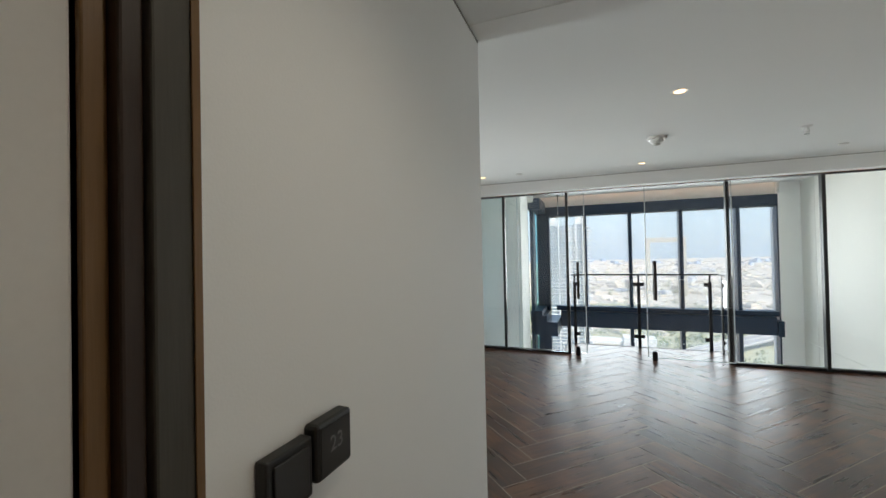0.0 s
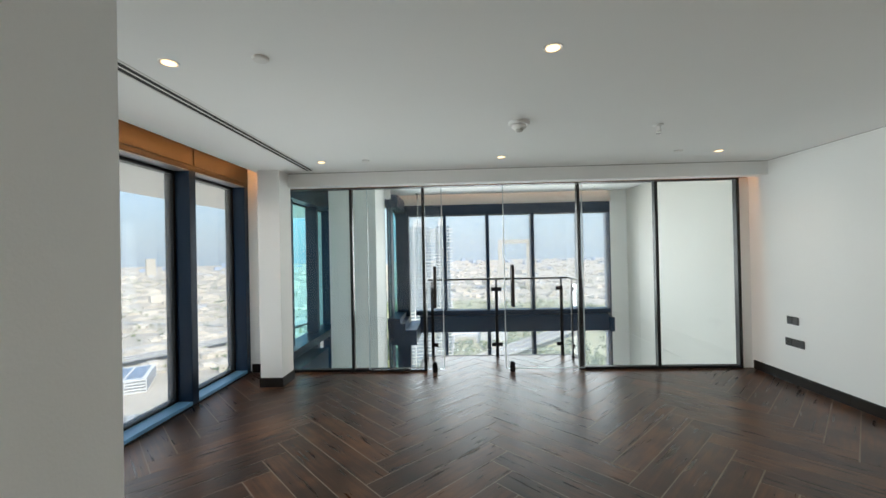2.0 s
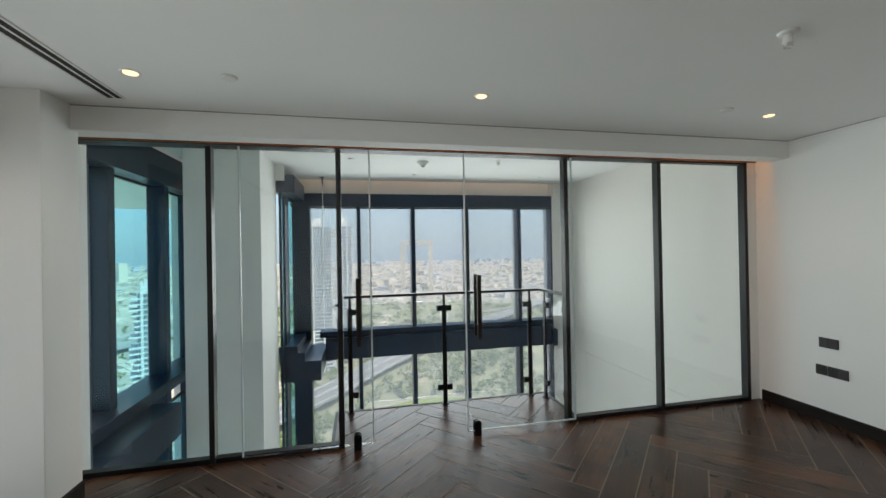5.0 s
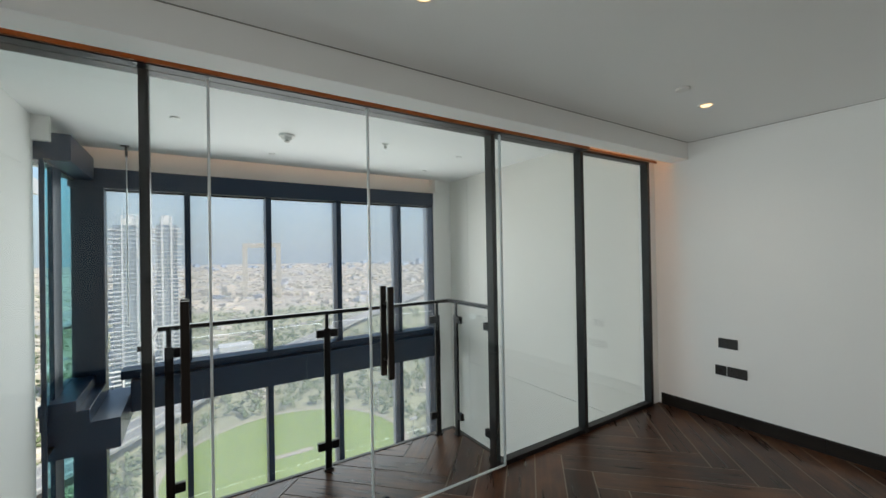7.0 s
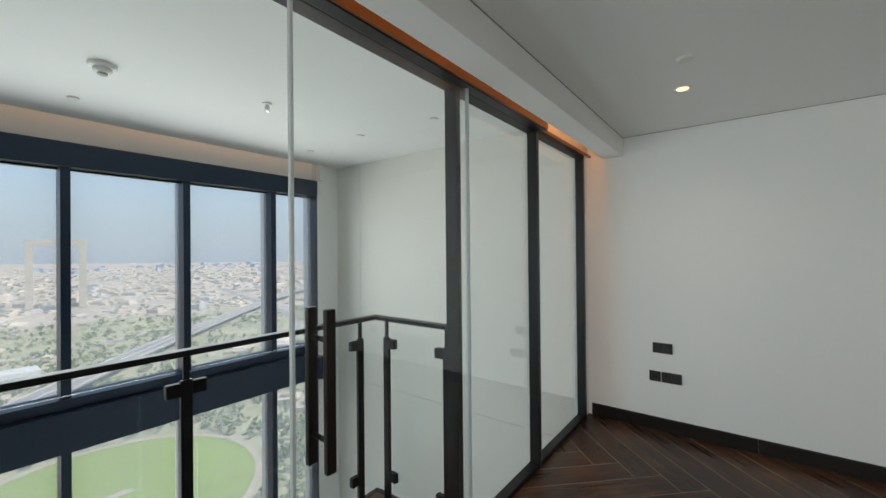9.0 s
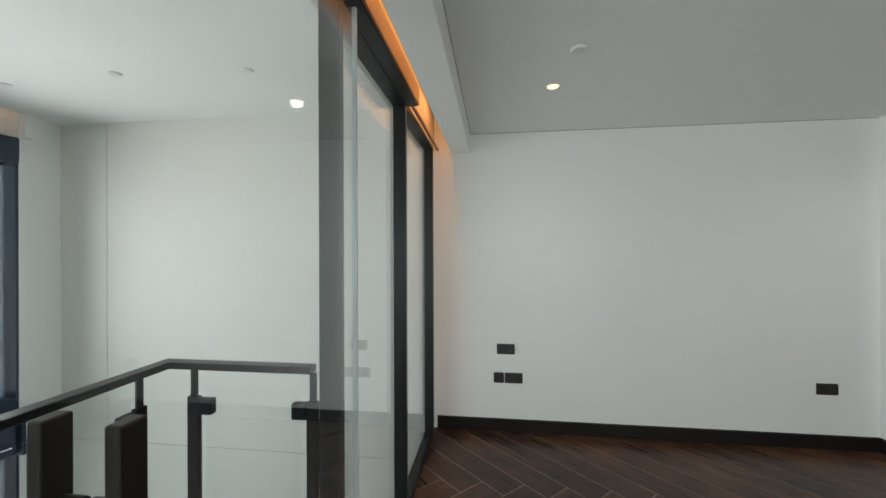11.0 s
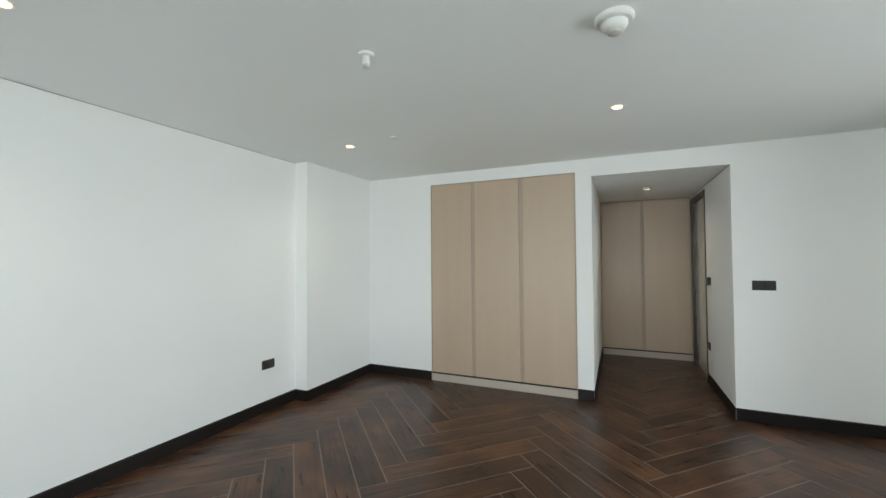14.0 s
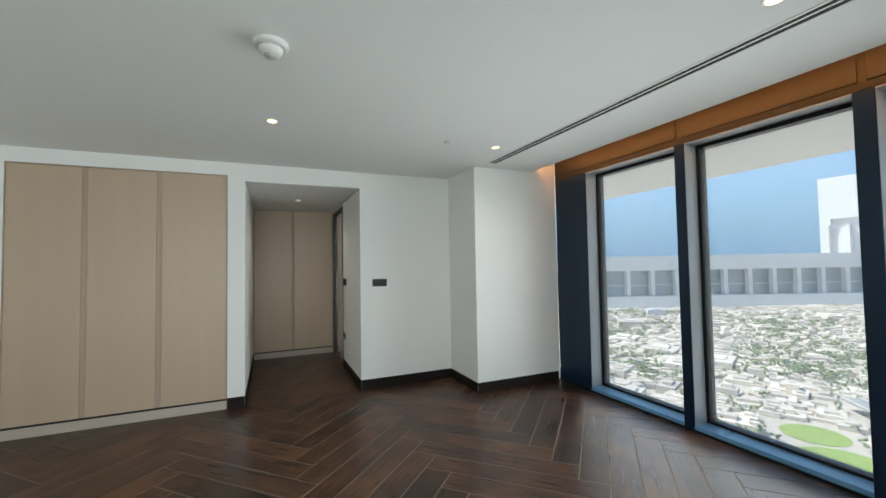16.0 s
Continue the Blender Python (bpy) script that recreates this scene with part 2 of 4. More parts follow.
def part(name, bm, mat, parent=None, label="", smooth=False):
    me = bpy.data.meshes.new(name)
    bm.to_mesh(me)
    bm.free()
    if smooth:
        me.polygons.foreach_set("use_smooth", [True] * len(me.polygons))
        me.set_sharp_from_angle(angle=radians(35))
    me.materials.append(mat)
    ob = new(name, me)
    ob.parent = parent
    if label:
        ob["label"] = label
    return ob


def thing(name, at, label, category, group="", kind=""):
    ob = new(name)
    ob.empty_display_size = 0.1
    ob.location = at
    return tagged(ob, label, category, group, kind)


def structure(name, bm, mat, label, category):
    return tagged(part(name, bm, mat), label, category, kind="structure")


def boxes_bm(*pairs, bevel=0.0):
    bm = bmesh.new()
    for a, b in pairs:
        bm_box(bm, a, b, bevel)
    return bm
# ---- plan, in metres ----
ZC = 2.505                      # bedroom ceiling
XE, YB = 3.79, 1.49            # east wall, back wall
OX0, OX1, OZ = -0.305, 0.89, 2.32   # corridor opening
WX0, WX1, WZ = 1.05, 2.74, 2.373    # built-in wardrobe
XW, XG = -2.57, -2.76           # inner face of the window wall, its glass
YP = 6.00                       # face of the glass partition
ZV = 2.80                       # ceiling over the double-height space
YF, XV = 10.0, 3.92             # far window, side wall there
ZL = -3.4                       # floor of the storey below

# ---- shell of the bedroom ----
structure("floor", box_bm((-2.9, -1.5, -0.35), (4.1, 6.06, -0.0015)), GROUT, "dark brown wood-look plank floor laid in herringbone", "floor")
floor = bpy.data.objects["floor"]
ceil = bmesh.new()
bm_box(ceil, (-2.22, YB - 0.02, ZC), (4.1, 5.705, ZC + 0.09))
bm_box(ceil, (-3.1, -1.5, 2.95), (4.1, 6.25, 3.15))
structure("ceiling", ceil, CEIL, "plain white painted plasterboard ceiling with a lit cove edge", "ceiling")
structure("ceiling_beam", box_bm((-2.15, 5.70, 2.345), (XE + 0.02, 5.865, 2.56), 0.003), PAINT, "white dropped plaster beam in front of the glass partition", "beam")
structure("wall_east", boxes_bm(((XE, 2.64, 0), (XE + 0.25, 6.10, 2.96)), ((3.63, YB - 0.2, 0), (XE + 0.25, 2.64, 2.96))), PAINT, "white painted wall with a shallow pier", "wall")
back = bmesh.new()
bm_box(back, (WX1, YB - 0.6, 0), (3.63, YB, 2.96))
bm_box(back, (OX1, YB - 0.6, 0), (WX0, YB, 2.96))
bm_box(back, (WX0, YB - 0.6, WZ), (WX1, YB, 2.96))
bm_box(back, (WX0, YB - 0.66, 0), (WX1, YB - 0.6, WZ))
bm_box(back, (OX0, YB - 0.12, OZ), (OX1, YB, 2.96))
bm_box(back, (-1.46, YB - 0.12, 0), (OX0, YB, 2.96))
structure("wall_south", back, PAINT, "white painted wall with wardrobe niche and corridor opening", "wall")
structure("wall_pier", box_bm((-2.567, YB - 0.12, 0), (-1.44, 2.19, 2.96), 0.002), PAINT, "white painted pier beside the window", "wall")
structure("column_1", box_bm((-2.15, 5.465, 0), (-1.893, 5.775, 2.96), 0.003), PAINT, "white painted square column beside the window", "column")
structure("wall_window_return", box_bm((XW - 0.1, 6.04, -0.3), (-2.151, 6.30, 2.96)), PAINT, "narrow white wall strip beside the window", "wall")

# corridor
structure("wall_corridor_west", boxes_bm(((OX0 - 0.12, 0.31, 0), (OX0, YB - 0.12, 2.96)), ((OX0 - 0.12, -0.67, 2.285), (OX0, 0.31, 2.96)), ((OX0 - 0.12, -1.5, 0), (OX0, -0.67, 2.96))), PAINT, "white painted corridor wall", "wall")
structure("wall_corridor_east", box_bm((OX1, -1.5, 0), (OX1 + 0.12, YB - 0.6, 2.96)), PAINT, "white painted corridor wall", "wall")
structure("ceiling_corridor", box_bm((OX0, -1.5, OZ + 0.002), (OX1, YB - 0.12, OZ + 0.08)), CEIL, "white lowered corridor ceiling", "ceiling")
# Raised grey strips; their colour draws the shade of the ceiling joints.
structure("trim_ceiling_gap", box_bm((OX0 + 0.0005, -0.62, OZ - 0.007), (OX0 + 0.003, YB - 0.004, OZ - 0.0005)), GAPM, "grey strip drawn as the shadow gap along the corridor ceiling", "trim")
structure("trim_beam_gap", box_bm((-1.89, 5.6975, ZC - 0.006), (XE, 5.7005, ZC - 0.0005)), GAPM, "thin grey strip drawn as the shadow gap between beam and ceiling", "trim")
structure("trim_wall_gap", box_bm((XE - 0.0025, 2.642, ZC - 0.004), (XE + 0.002, 5.697, ZC - 0.0005)), GAPM, "thin grey strip drawn as the shadow gap along the ceiling edge", "trim")
structure("wall_corridor_end", box_bm((OX0 - 0.12, -1.6, 0), (OX1 + 0.12, -1.5, 2.96)), PAINT, "plain white wall closing the corridor", "wall")
structure("wall_bathroom", boxes_bm(((-1.6, -1.5, 0), (-1.5, YB - 0.12, 2.5)), ((-1.5, -1.5, 2.4), (OX0 - 0.12, YB - 0.12, 2.5)), ((-1.5, -1.6, 0), (OX0 - 0.12, -1.5, 2.5))), PAINT, "plain white walls behind the side door", "wall")


def plinth_run(p, q, out, n=1.2):
    """Skirting tiles along a wall from p to q; out points into the room."""
    p, q, out = Vector((*p, 0)), Vector((*q, 0)), Vector((*out, 0))
    along = (q - p).normalized()
    length, k = (q - p).length, 0.0
    while k < length - 1e-4:
        e = min(k + n, length)
        bm = box_bm((k + 0.001, 0, 0), (e - 0.001, 0.012, 0.100), 0.0015)
        m = Matrix((( along.x, out.x, 0, 0), (along.y, out.y, 0, 0), (0, 0, 1, 0), (0, 0, 0, 1)))
        ob = part("skirting_tile", bm, SKIRT, skirting)
        ob.matrix_basis = Matrix.Translation(p) @ m
        cap = box_bm((k, 0, 0.100), (e, 0.007, 0.107))
        ob = part("trim", cap, DARKGAP, skirting)
        ob.matrix_basis = Matrix.Translation(p) @ m
        k = e


skirting = tagged(new("baseboard"), "dark wood-look tile skirting with a black shadow gap", "baseboard", kind="structure")
for p, q, out in (((XE, 5.99), (XE, 2.64), (-1, 0)), ((XE, 2.64), (3.63, 2.64), (0, 1)), ((3.63, 2.652), (3.63, YB), (-1, 0)), ((3.63, YB), (WX1, YB), (0, 1)),
                  ((WX0, YB), (OX1, YB), (0, 1)), ((OX1, YB), (OX1, -0.62), (-1, 0)), ((OX0, 0.31), (OX0, YB), (1, 0)), ((OX0, YB), (-1.44, YB), (0, 1)),
                  ((-1.44, YB), (-1.44, 2.19), (1, 0)), ((-1.44, 2.19), (-2.54, 2.19), (0, 1)), ((-2.15, 5.465), (-1.893, 5.465), (0, -1)), ((-1.893, 5.453), (-1.893, 5.775), (1, 0)),
                  ((-2.55, 6.04), (-2.15, 6.04), (0, -1)), ((-2.15, 5.775), (-2.15, 5.46), (-1, 0))):
    plinth_run(p, q, out)

# ---- window wall of the bedroom ----


def window_unit(name, y0, y1, z0, z1, label, head=None):
    """One framed pane in a deep reveal, facing west."""
    w = tagged(new(name), label, "window", kind="structure")
    fx0, fx1 = XG - 0.05, XG + 0.04
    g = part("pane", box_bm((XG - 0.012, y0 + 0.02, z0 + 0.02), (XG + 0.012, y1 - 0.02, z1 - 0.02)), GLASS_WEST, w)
    for a, b in (((fx0, y0, z0), (fx1, y0 + 0.03, z1)), ((fx0, y1 - 0.03, z0), (fx1, y1, z1)), ((fx0, y0 + 0.03, z0), (fx1, y1 - 0.03, z0 + 0.025)), ((fx0, y0 + 0.03, z1 - 0.03), (fx1, y1 - 0.03, z1))):
        part("window_frame", box_bm(a, b, 0.003), BLACK, w)
    part("window_sill", box_bm((fx1, y0, z0 - 0.03), (XW + 0.002, y1, z0 + 0.004), 0.002), SILL, w, "metal sill with the sky's blue put into its colour")
    return w


MULL = [(2.19, 2.70), (3.755, 3.845), (4.905, 5.005), (5.95, 6.04)]
for k, (a, b) in enumerate(zip(MULL, MULL[1:])):
    window_unit("window_%d" % (k + 1), a[1], b[0], 0.045, 2.402, "tall fixed floor-to-ceiling pane in dark frame")
facade = tagged(new("window_cladding"), "dark blue-black metal mullions and head panels of the window wall", "window frame", kind="structure")
for a, b in MULL:
    part("mullion", box_bm((XG - 0.06, a, 0.0), (XW, b, 2.41), 0.004), NAVY, facade)
part("head", box_bm((XG - 0.06, 2.19, 2.41), (XW, 6.04, 2.95), 0.003), HEADM, facade, "dark bronze head panel")
for a, b in zip(MULL, MULL[1:]):
    lo, hi = (a[0] + a[1]) / 2 + 0.02, (b[0] + b[1]) / 2 - 0.02
    part("panel", box_bm((XW, lo, 2.46), (XW + 0.008, hi, 2.93), 0.003), HEADM, facade, "dark bronze head panel")
    # Pale plates put the bright sheen on head and north reveals into colour.
    part("reveal", box_bm((XG + 0.042, a[1], 2.402), (XW - 0.004, b[0], 2.4095)), REVEAL, facade, "pale grey plate standing in for the reveal's bright sheen")
    part("reveal", box_bm((XG + 0.042, a[1] + 0.0005, 0.05), (XW - 0.006, a[1] + 0.004, 2.4015)), REVEAL, facade, "pale grey plate standing in for the reveal's bright sheen")
part("foot", box_bm((XG - 0.06, 2.19, -0.2), (XW + 0.012, 6.04, 0.014), 0.003), BLACK, facade)
strip_lamp("cove_light_window", (-2.24, 4.2, 2.62), (-2.6, 4.2, 2.73), 3.9, 0.03, 6.5, WARM)
structure("cove_end", box_bm((XW, 6.042, 2.40), (-2.152, 6.26, 2.95)), PAINT, "white plaster end of the lit cove", "wall")
structure("soffit_outside", box_bm((-6.9, -8, 2.93), (-2.85, 16, 3.25)), material("white_soffit_panel", (0.72, 0.71, 0.69), 0.6, vary=0.05, scale=0.6, fine=30, bump=0.001), "white overhanging soffit outside the window", "soffit")
structure("facade_slab", box_bm((-3.0, -1.6, -0.6), (-2.6, 6.3, -0.02)), NAVY, "dark slab edge below the window", "facade")

# ---- built-in wardrobe in the bedroom ----


def wardrobe(at, widths, height, label, plinth=0.088):
    """Flush doors over a pale plinth, facing +y; at is the bottom corner with the lowest x."""
    w = thing("wardrobe", at, label, "wardrobe")
    total = sum(widths)
    # Carcass and plinth strip are near-black to draw the shade of the door gaps.
    part("carcass", boxes_bm(((0.004, -0.56, 0.0), (total - 0.004, -0.05, height - 0.004))), DARKGAP, w)
    part("plinth", box_bm((0.004, -0.03, 0.0), (total - 0.004, 0.004, plinth), 0.002), VENEER2, w, "pale beige plinth")
    part("gap_shade_strip", box_bm((0.006, -0.032, plinth - 0.001), (total - 0.006, 0.0045, plinth + 0.011)), DARKGAP, w)
    x = 0.0
    for d in widths:
        door = part("door", box_bm((x + (0.040 if x else 0.010), -0.028, plinth + 0.014), (x + d - (0.003 if x + d < total - 0.01 else 0.010), -0.004, height - 0.012), 0.002), VENEER, w)
        if x:
            part("grip_channel", box_bm((x - 0.002, -0.040, plinth + 0.014), (x + 0.0395, -0.010, height - 0.012), 0.002), VENEER3, door, "taupe recessed grip channel")
        x += d
    part("top_trim", box_bm((0.002, -0.03, height - 0.010), (total - 0.002, 0.002, height - 0.001)), VENEER3, w)
    for x in (0.001, total - 0.009):
        part("side_trim", box_bm((x, -0.03, 0.0), (x + 0.008, 0.0015, height - 0.011)), VENEER3, w)
    return w


wardrobe((WX0, YB, 0), (0.564, 0.563, 0.563), WZ, "built-in wardrobe with three beige wood-grain doors, closed")
wardrobe((OX0 + 0.002, -0.70, 0), (0.60, 0.592), OZ, "built-in wardrobe with beige wood-grain doors at the corridor end")

# side door of the corridor
WALNUT = material("brown_walnut_stop", (0.16, 0.085, 0.030), 0.35, vary=0.2, scale=2, fine=30, bump=0.0008, stretch=(8, 8, 0.5))
door = tagged(new("door_1"), "closed grey-beige lacquered door in dark walnut frame", "door", kind="structure")
for a, b in (((OX0 - 0.121, 0.258, 0), (OX0 + 0.006, 0.308, 2.28)), ((OX0 - 0.121, -0.67, 0), (OX0 + 0.006, -0.62, 2.28)), ((OX0 - 0.121, -0.62, 2.225), (OX0 + 0.006, 0.258, 2.28))):
    part("door_frame", box_bm(a, b, 0.003), DOORWOOD, door)
STOP = material("dark_brown_stop", (0.030, 0.015, 0.008), 0.4, vary=0.2, scale=2, fine=30, bump=0.0008, stretch=(8, 8, 0.5))
part("stop", box_bm((OX0 - 0.1, 0.2345, 0), (OX0 - 0.004, 0.257, 2.223), 0.003), STOP, door)
part("edge_band", box_bm((OX0 - 0.0295, 0.2125, 0.006), (OX0 - 0.020, 0.234, 2.22), 0.002), WALNUT, door, "brown wooden edge band")
part("edge_band", box_bm((OX0 + 0.0062, 0.298, 0.0), (OX0 + 0.009, 0.308, 2.28), 0.001), WALNUT, door, "brown wooden edge band")
part("door_leaf", box_bm((OX0 - 0.07, -0.615, 0.006), (OX0 - 0.03, 0.210, 2.22), 0.003), LACQUER, door)
part("door_handle", boxes_bm(((OX0 - 0.03, -0.56, 0.99), (OX0 + 0.01, -0.535, 1.01)), ((OX0 - 0.002, -0.56, 0.99), (OX0 + 0.01, -0.43, 1.01)), bevel=0.003), BLACK, door)

# ---- glass partition ----
PX = [-2.15, -1.21, -0.28, 1.685, 2.65, 3.645]
partition = thing("glass_partition", (0, YP, 0), "full-height glass partition in slim black metal frames", "partition")
for x in PX[1:]:
    part("post", box_bm((x - 0.019, 0, 0.0), (x + 0.019, 0.072, 2.36), 0.002), POST, partition)
part("head_rail", box_bm((PX[0], 0, 2.345), (PX[-1] + 0.022, 0.075, 2.375), 0.002), BLACK, partition)
for a, b in ((PX[0], PX[1]), (PX[1], PX[2]), (PX[3], PX[4]), (PX[4], PX[5])):
    part("foot_rail", box_bm((a + 0.02, 0.005, 0.0), (b - 0.02, 0.07, 0.035), 0.002), BLACK, partition)
    part("pane", box_bm((a + 0.015, 0.045, 0.03), (b - 0.015, 0.057, 2.35)), GLASS_IN, partition)
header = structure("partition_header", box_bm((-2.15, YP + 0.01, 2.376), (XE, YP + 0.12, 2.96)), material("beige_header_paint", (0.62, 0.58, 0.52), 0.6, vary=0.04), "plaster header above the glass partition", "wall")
structure("partition_edge_strip", box_bm((PX[-1] + 0.022, YP + 0.02, 0), (XE, YP + 0.12, 2.376)), PAINT, "narrow white strip between partition and wall", "wall")
track = thing("door_track", (0, 5.935, 2.345), "black sliding door track under the lit cove", "door track")
part("housing", box_bm((-2.15, 0, 0), (2.655, 0.063, 0.085), 0.003), BLACK, track)
part("fascia", box_bm((-2.15, -0.012, 0.004), (2.655, -0.001, 0.105), 0.002), GILT, track, "dark bronze fascia")
part("lip", box_bm((2.655, 0.03, 0.012), (XE - 0.05, 0.045, 0.03), 0.001), GILT, track)
strip_lamp("cove_light_partition", (0.9, 5.895, 2.66), (0.9, 5.94, 2.40), 5.3, 0.04, 8.5, WARM)


def sliding_door(x0, x1, free, label):
    """Frameless leaf hung from the track; free is the x of its closing edge."""
    d = thing("sliding_door", (0, 5.966, 0.012), label, "glass door", "sliding glass door leaves")
    part("pane", box_bm((x0, -0.006, 0.03), (x1, 0.006, 2.36)), GLASS_IN, d)
    part("edge_seal", box_bm((free - 0.006, -0.008, 0.03), (free + 0.006, 0.008, 2.33), 0.002), SEAL, d)
    part("bottom_edge", box_bm((x0, -0.007, 0.022), (x1, 0.007, 0.031)), SEAL if free == x0 else GLASS_IN, d)
    other = x1 if free == x0 else x0
    part("edge_seal", box_bm((other - 0.006, -0.008, 0.03), (other + 0.006, 0.008, 2.33), 0.002), SEAL, d)
    s = 1 if free == x0 else -1
    hx = free + s * 0.10
    for side in (-1, 1):
        h = part("handle", box_bm((hx - 0.0175, side * 0.050 - 0.011, 0.80), (hx + 0.0175, side * 0.050 + 0.011, 1.325), 0.003), BRONZE, d, "dark bronze flat bar handle")
        for z in (0.90, 1.225):
            part("standoff", lathe_bm([(0.009, side * 0.006), (0.009, side * 0.040)], (hx, 0, z), 12, "y"), BLACK, h)
    clip = bmesh.new()
    for side in (-1, 1):
        bm_box(clip, (hx - 0.03 - 0.02, side * 0.016 - 0.008, -0.012), (hx + 0.03 - 0.02, side * 0.016 + 0.008, 0.085), 0.004)
        bm_lathe(clip, [(0.03, side * 0.008), (0.03, side * 0.024)], (hx - 0.02, 0, 0.085), 20, "y")
    part("floor_guide", clip, BLACK, d, "rounded black floor guide")
    return d


sliding_door(0.735, 1.715, 0.735, "frameless glass sliding leaf, drawn shut, with bronze bar handles")
sliding_door(-0.99, -0.04, -0.04, "frameless glass sliding leaf, slid open beside the fixed pane")

# ---- balcony over the double-height space ----
structure("balcony", boxes_bm(((-0.36, 6.06, -0.30), (1.80, 6.74, -0.004))), GROUT, "small balcony slab with dark plank tiles", "balcony")
structure("balcony_edge", boxes_bm(((-0.37, 6.72, -0.31), (1.81, 6.75, 0.004)), ((-0.375, 6.06, -0.31), (-0.345, 6.72, 0.004)), ((1.785, 6.06, -0.31), (1.815, 6.72, 0.004))), BLACK, "black metal edge trim of the balcony", "trim")
rail = thing("balustrade", (0, 0, 0), "charcoal steel balustrade with glass infill around the balcony", "balustrade")
RX0, RX1, RY = -0.30, 1.745, 6.69
part("handrail", box_bm((RX0 - 0.025, RY - 0.025, 1.10), (RX1 + 0.025, RY + 0.025, 1.125), 0.003), RAILM, rail)
for x in (RX0, RX1):
    part("handrail", box_bm((x - 0.025, 6.13, 1.10), (x + 0.025, RY - 0.026, 1.125), 0.003), RAILM, rail)


def baluster(x, y, turn, sides):
    """A flat post with a thinner stem and glass clamps; turn is True where the rail runs along y."""
    w, d = (0.010, 0.022) if turn else (0.022, 0.010)
    p = part("post", boxes_bm(((x - w, y - d, 0.0), (x + w, y + d, 1.0)), ((x - w * 0.55, y - d * 0.55, 1.0), (x + w * 0.55, y + d * 0.55, 1.10)), bevel=0.002), RAILM, rail)
    part("foot_plate", box_bm((x - w - 0.012, y - d - 0.012, 0.004), (x + w + 0.012, y + d + 0.012, 0.012), 0.002), RAILM, p)
    for s in sides:
        for z in (0.17, 0.965):
            if turn:
                bm = box_bm((x - 0.016, y + s * 0.024 - 0.002 if s > 0 else y - 0.075, z - 0.028), (x + 0.016, y + 0.075 if s > 0 else y - 0.022, z + 0.028), 0.004)
            else:
                bm = box_bm((x + 0.022 if s > 0 else x - 0.075, y - 0.016, z - 0.028), (x + 0.075 if s > 0 else x - 0.022, y + 0.016, z + 0.028), 0.004)
            part("clamp", bm, BLACK, p)


for x, s in ((-0.225, (1,)), (0.70, (-1, 1)), (1.625, (-1,))):
    baluster(x, RY, False, s)
for x in (RX0, RX1):
    baluster(x, 6.585, True, (-1,))
    baluster(x, 6.13, True, (1,))
for a, b in ((-0.175, 0.66), (0.74, 1.585)):
    part("pane", box_bm((a, RY - 0.005, 0.09), (b, RY + 0.005, 1.04), 0.002), GLASS_IN, rail)
for x in (RX0, RX1):
    part("pane", box_bm((x - 0.005, 6.18, 0.09), (x + 0.005, 6.535, 1.04), 0.002), GLASS_IN, rail)

# ---- double-height space beyond the partition ----
structure("floor_lower", box_bm((-3.0, 5.9, ZL - 0.2), (4.2, 10.2, ZL)), material("pale_stone_floor", (0.45, 0.43, 0.40), 0.3, vary=0.1, scale=1, fine=40, bump=0.0005), "pale stone floor of the storey below", "floor")
structure("wall_below_bedroom", box_bm((-3.0, 5.7, ZL), (4.1, 6.0, -0.355)), PAINT, "white wall below the bedroom floor", "wall")
vw = tagged(new("wall_void_east"), "white panelled wall with fine shadow joints", "wall", kind="structure")
for y0, y1 in ((6.17, 9.338), (9.342, 10.06)):
    for z0, z1 in ((ZL, -1.9), (-1.896, -0.372), (-0.368, ZV + 0.15)):
        part("panel", box_bm((XV, y0 + 0.001, z0), (XV + 0.03, y1 - 0.001, z1 - 0.0005), 0.0015), BOARD, vw)
part("backing", box_bm((XV + 0.031, 6.1, ZL), (XV + 0.25, 10.4, 2.96)), PAINT, vw)
structure("wall_void_end", box_bm((3.55, 9.862, ZL), (XV - 0.002, YF + 0.05, 2.96), 0.003), PAINT, "narrow white wall strip beside the tall window", "wall")
vc = bmesh.new()
bm_box(vc, (-2.35, 6.17, ZV), (4.1, 9.84, ZV + 0.1))
bm_box(vc, (-3.0, 6.25, 3.0), (4.2, 10.4, 3.2))
structure("ceiling_void", vc, CEIL, "white ceiling over the double-height space with a lit cove", "ceiling")
structure("column_2", box_bm((-2.10, 7.855, ZL), (-1.27, 8.77, 2.98), 0.003), PAINT, "large white painted column in the double-height space", "column")
structure("cove_return", boxes_bm(((-1.27, 8.71, ZV - 0.22), (-1.15, 8.77, ZV)), ((3.56, 9.80, ZV - 0.22), (3.64, 9.86, ZV))), PAINT, "small white plaster return of the cove", "trim")
strip_lamp("cove_light_far", (1.3, 9.86, 2.93), (1.3, 9.97, 2.78), 4.9, 0.03, 0.9, (1.0, 0.60, 0.38))


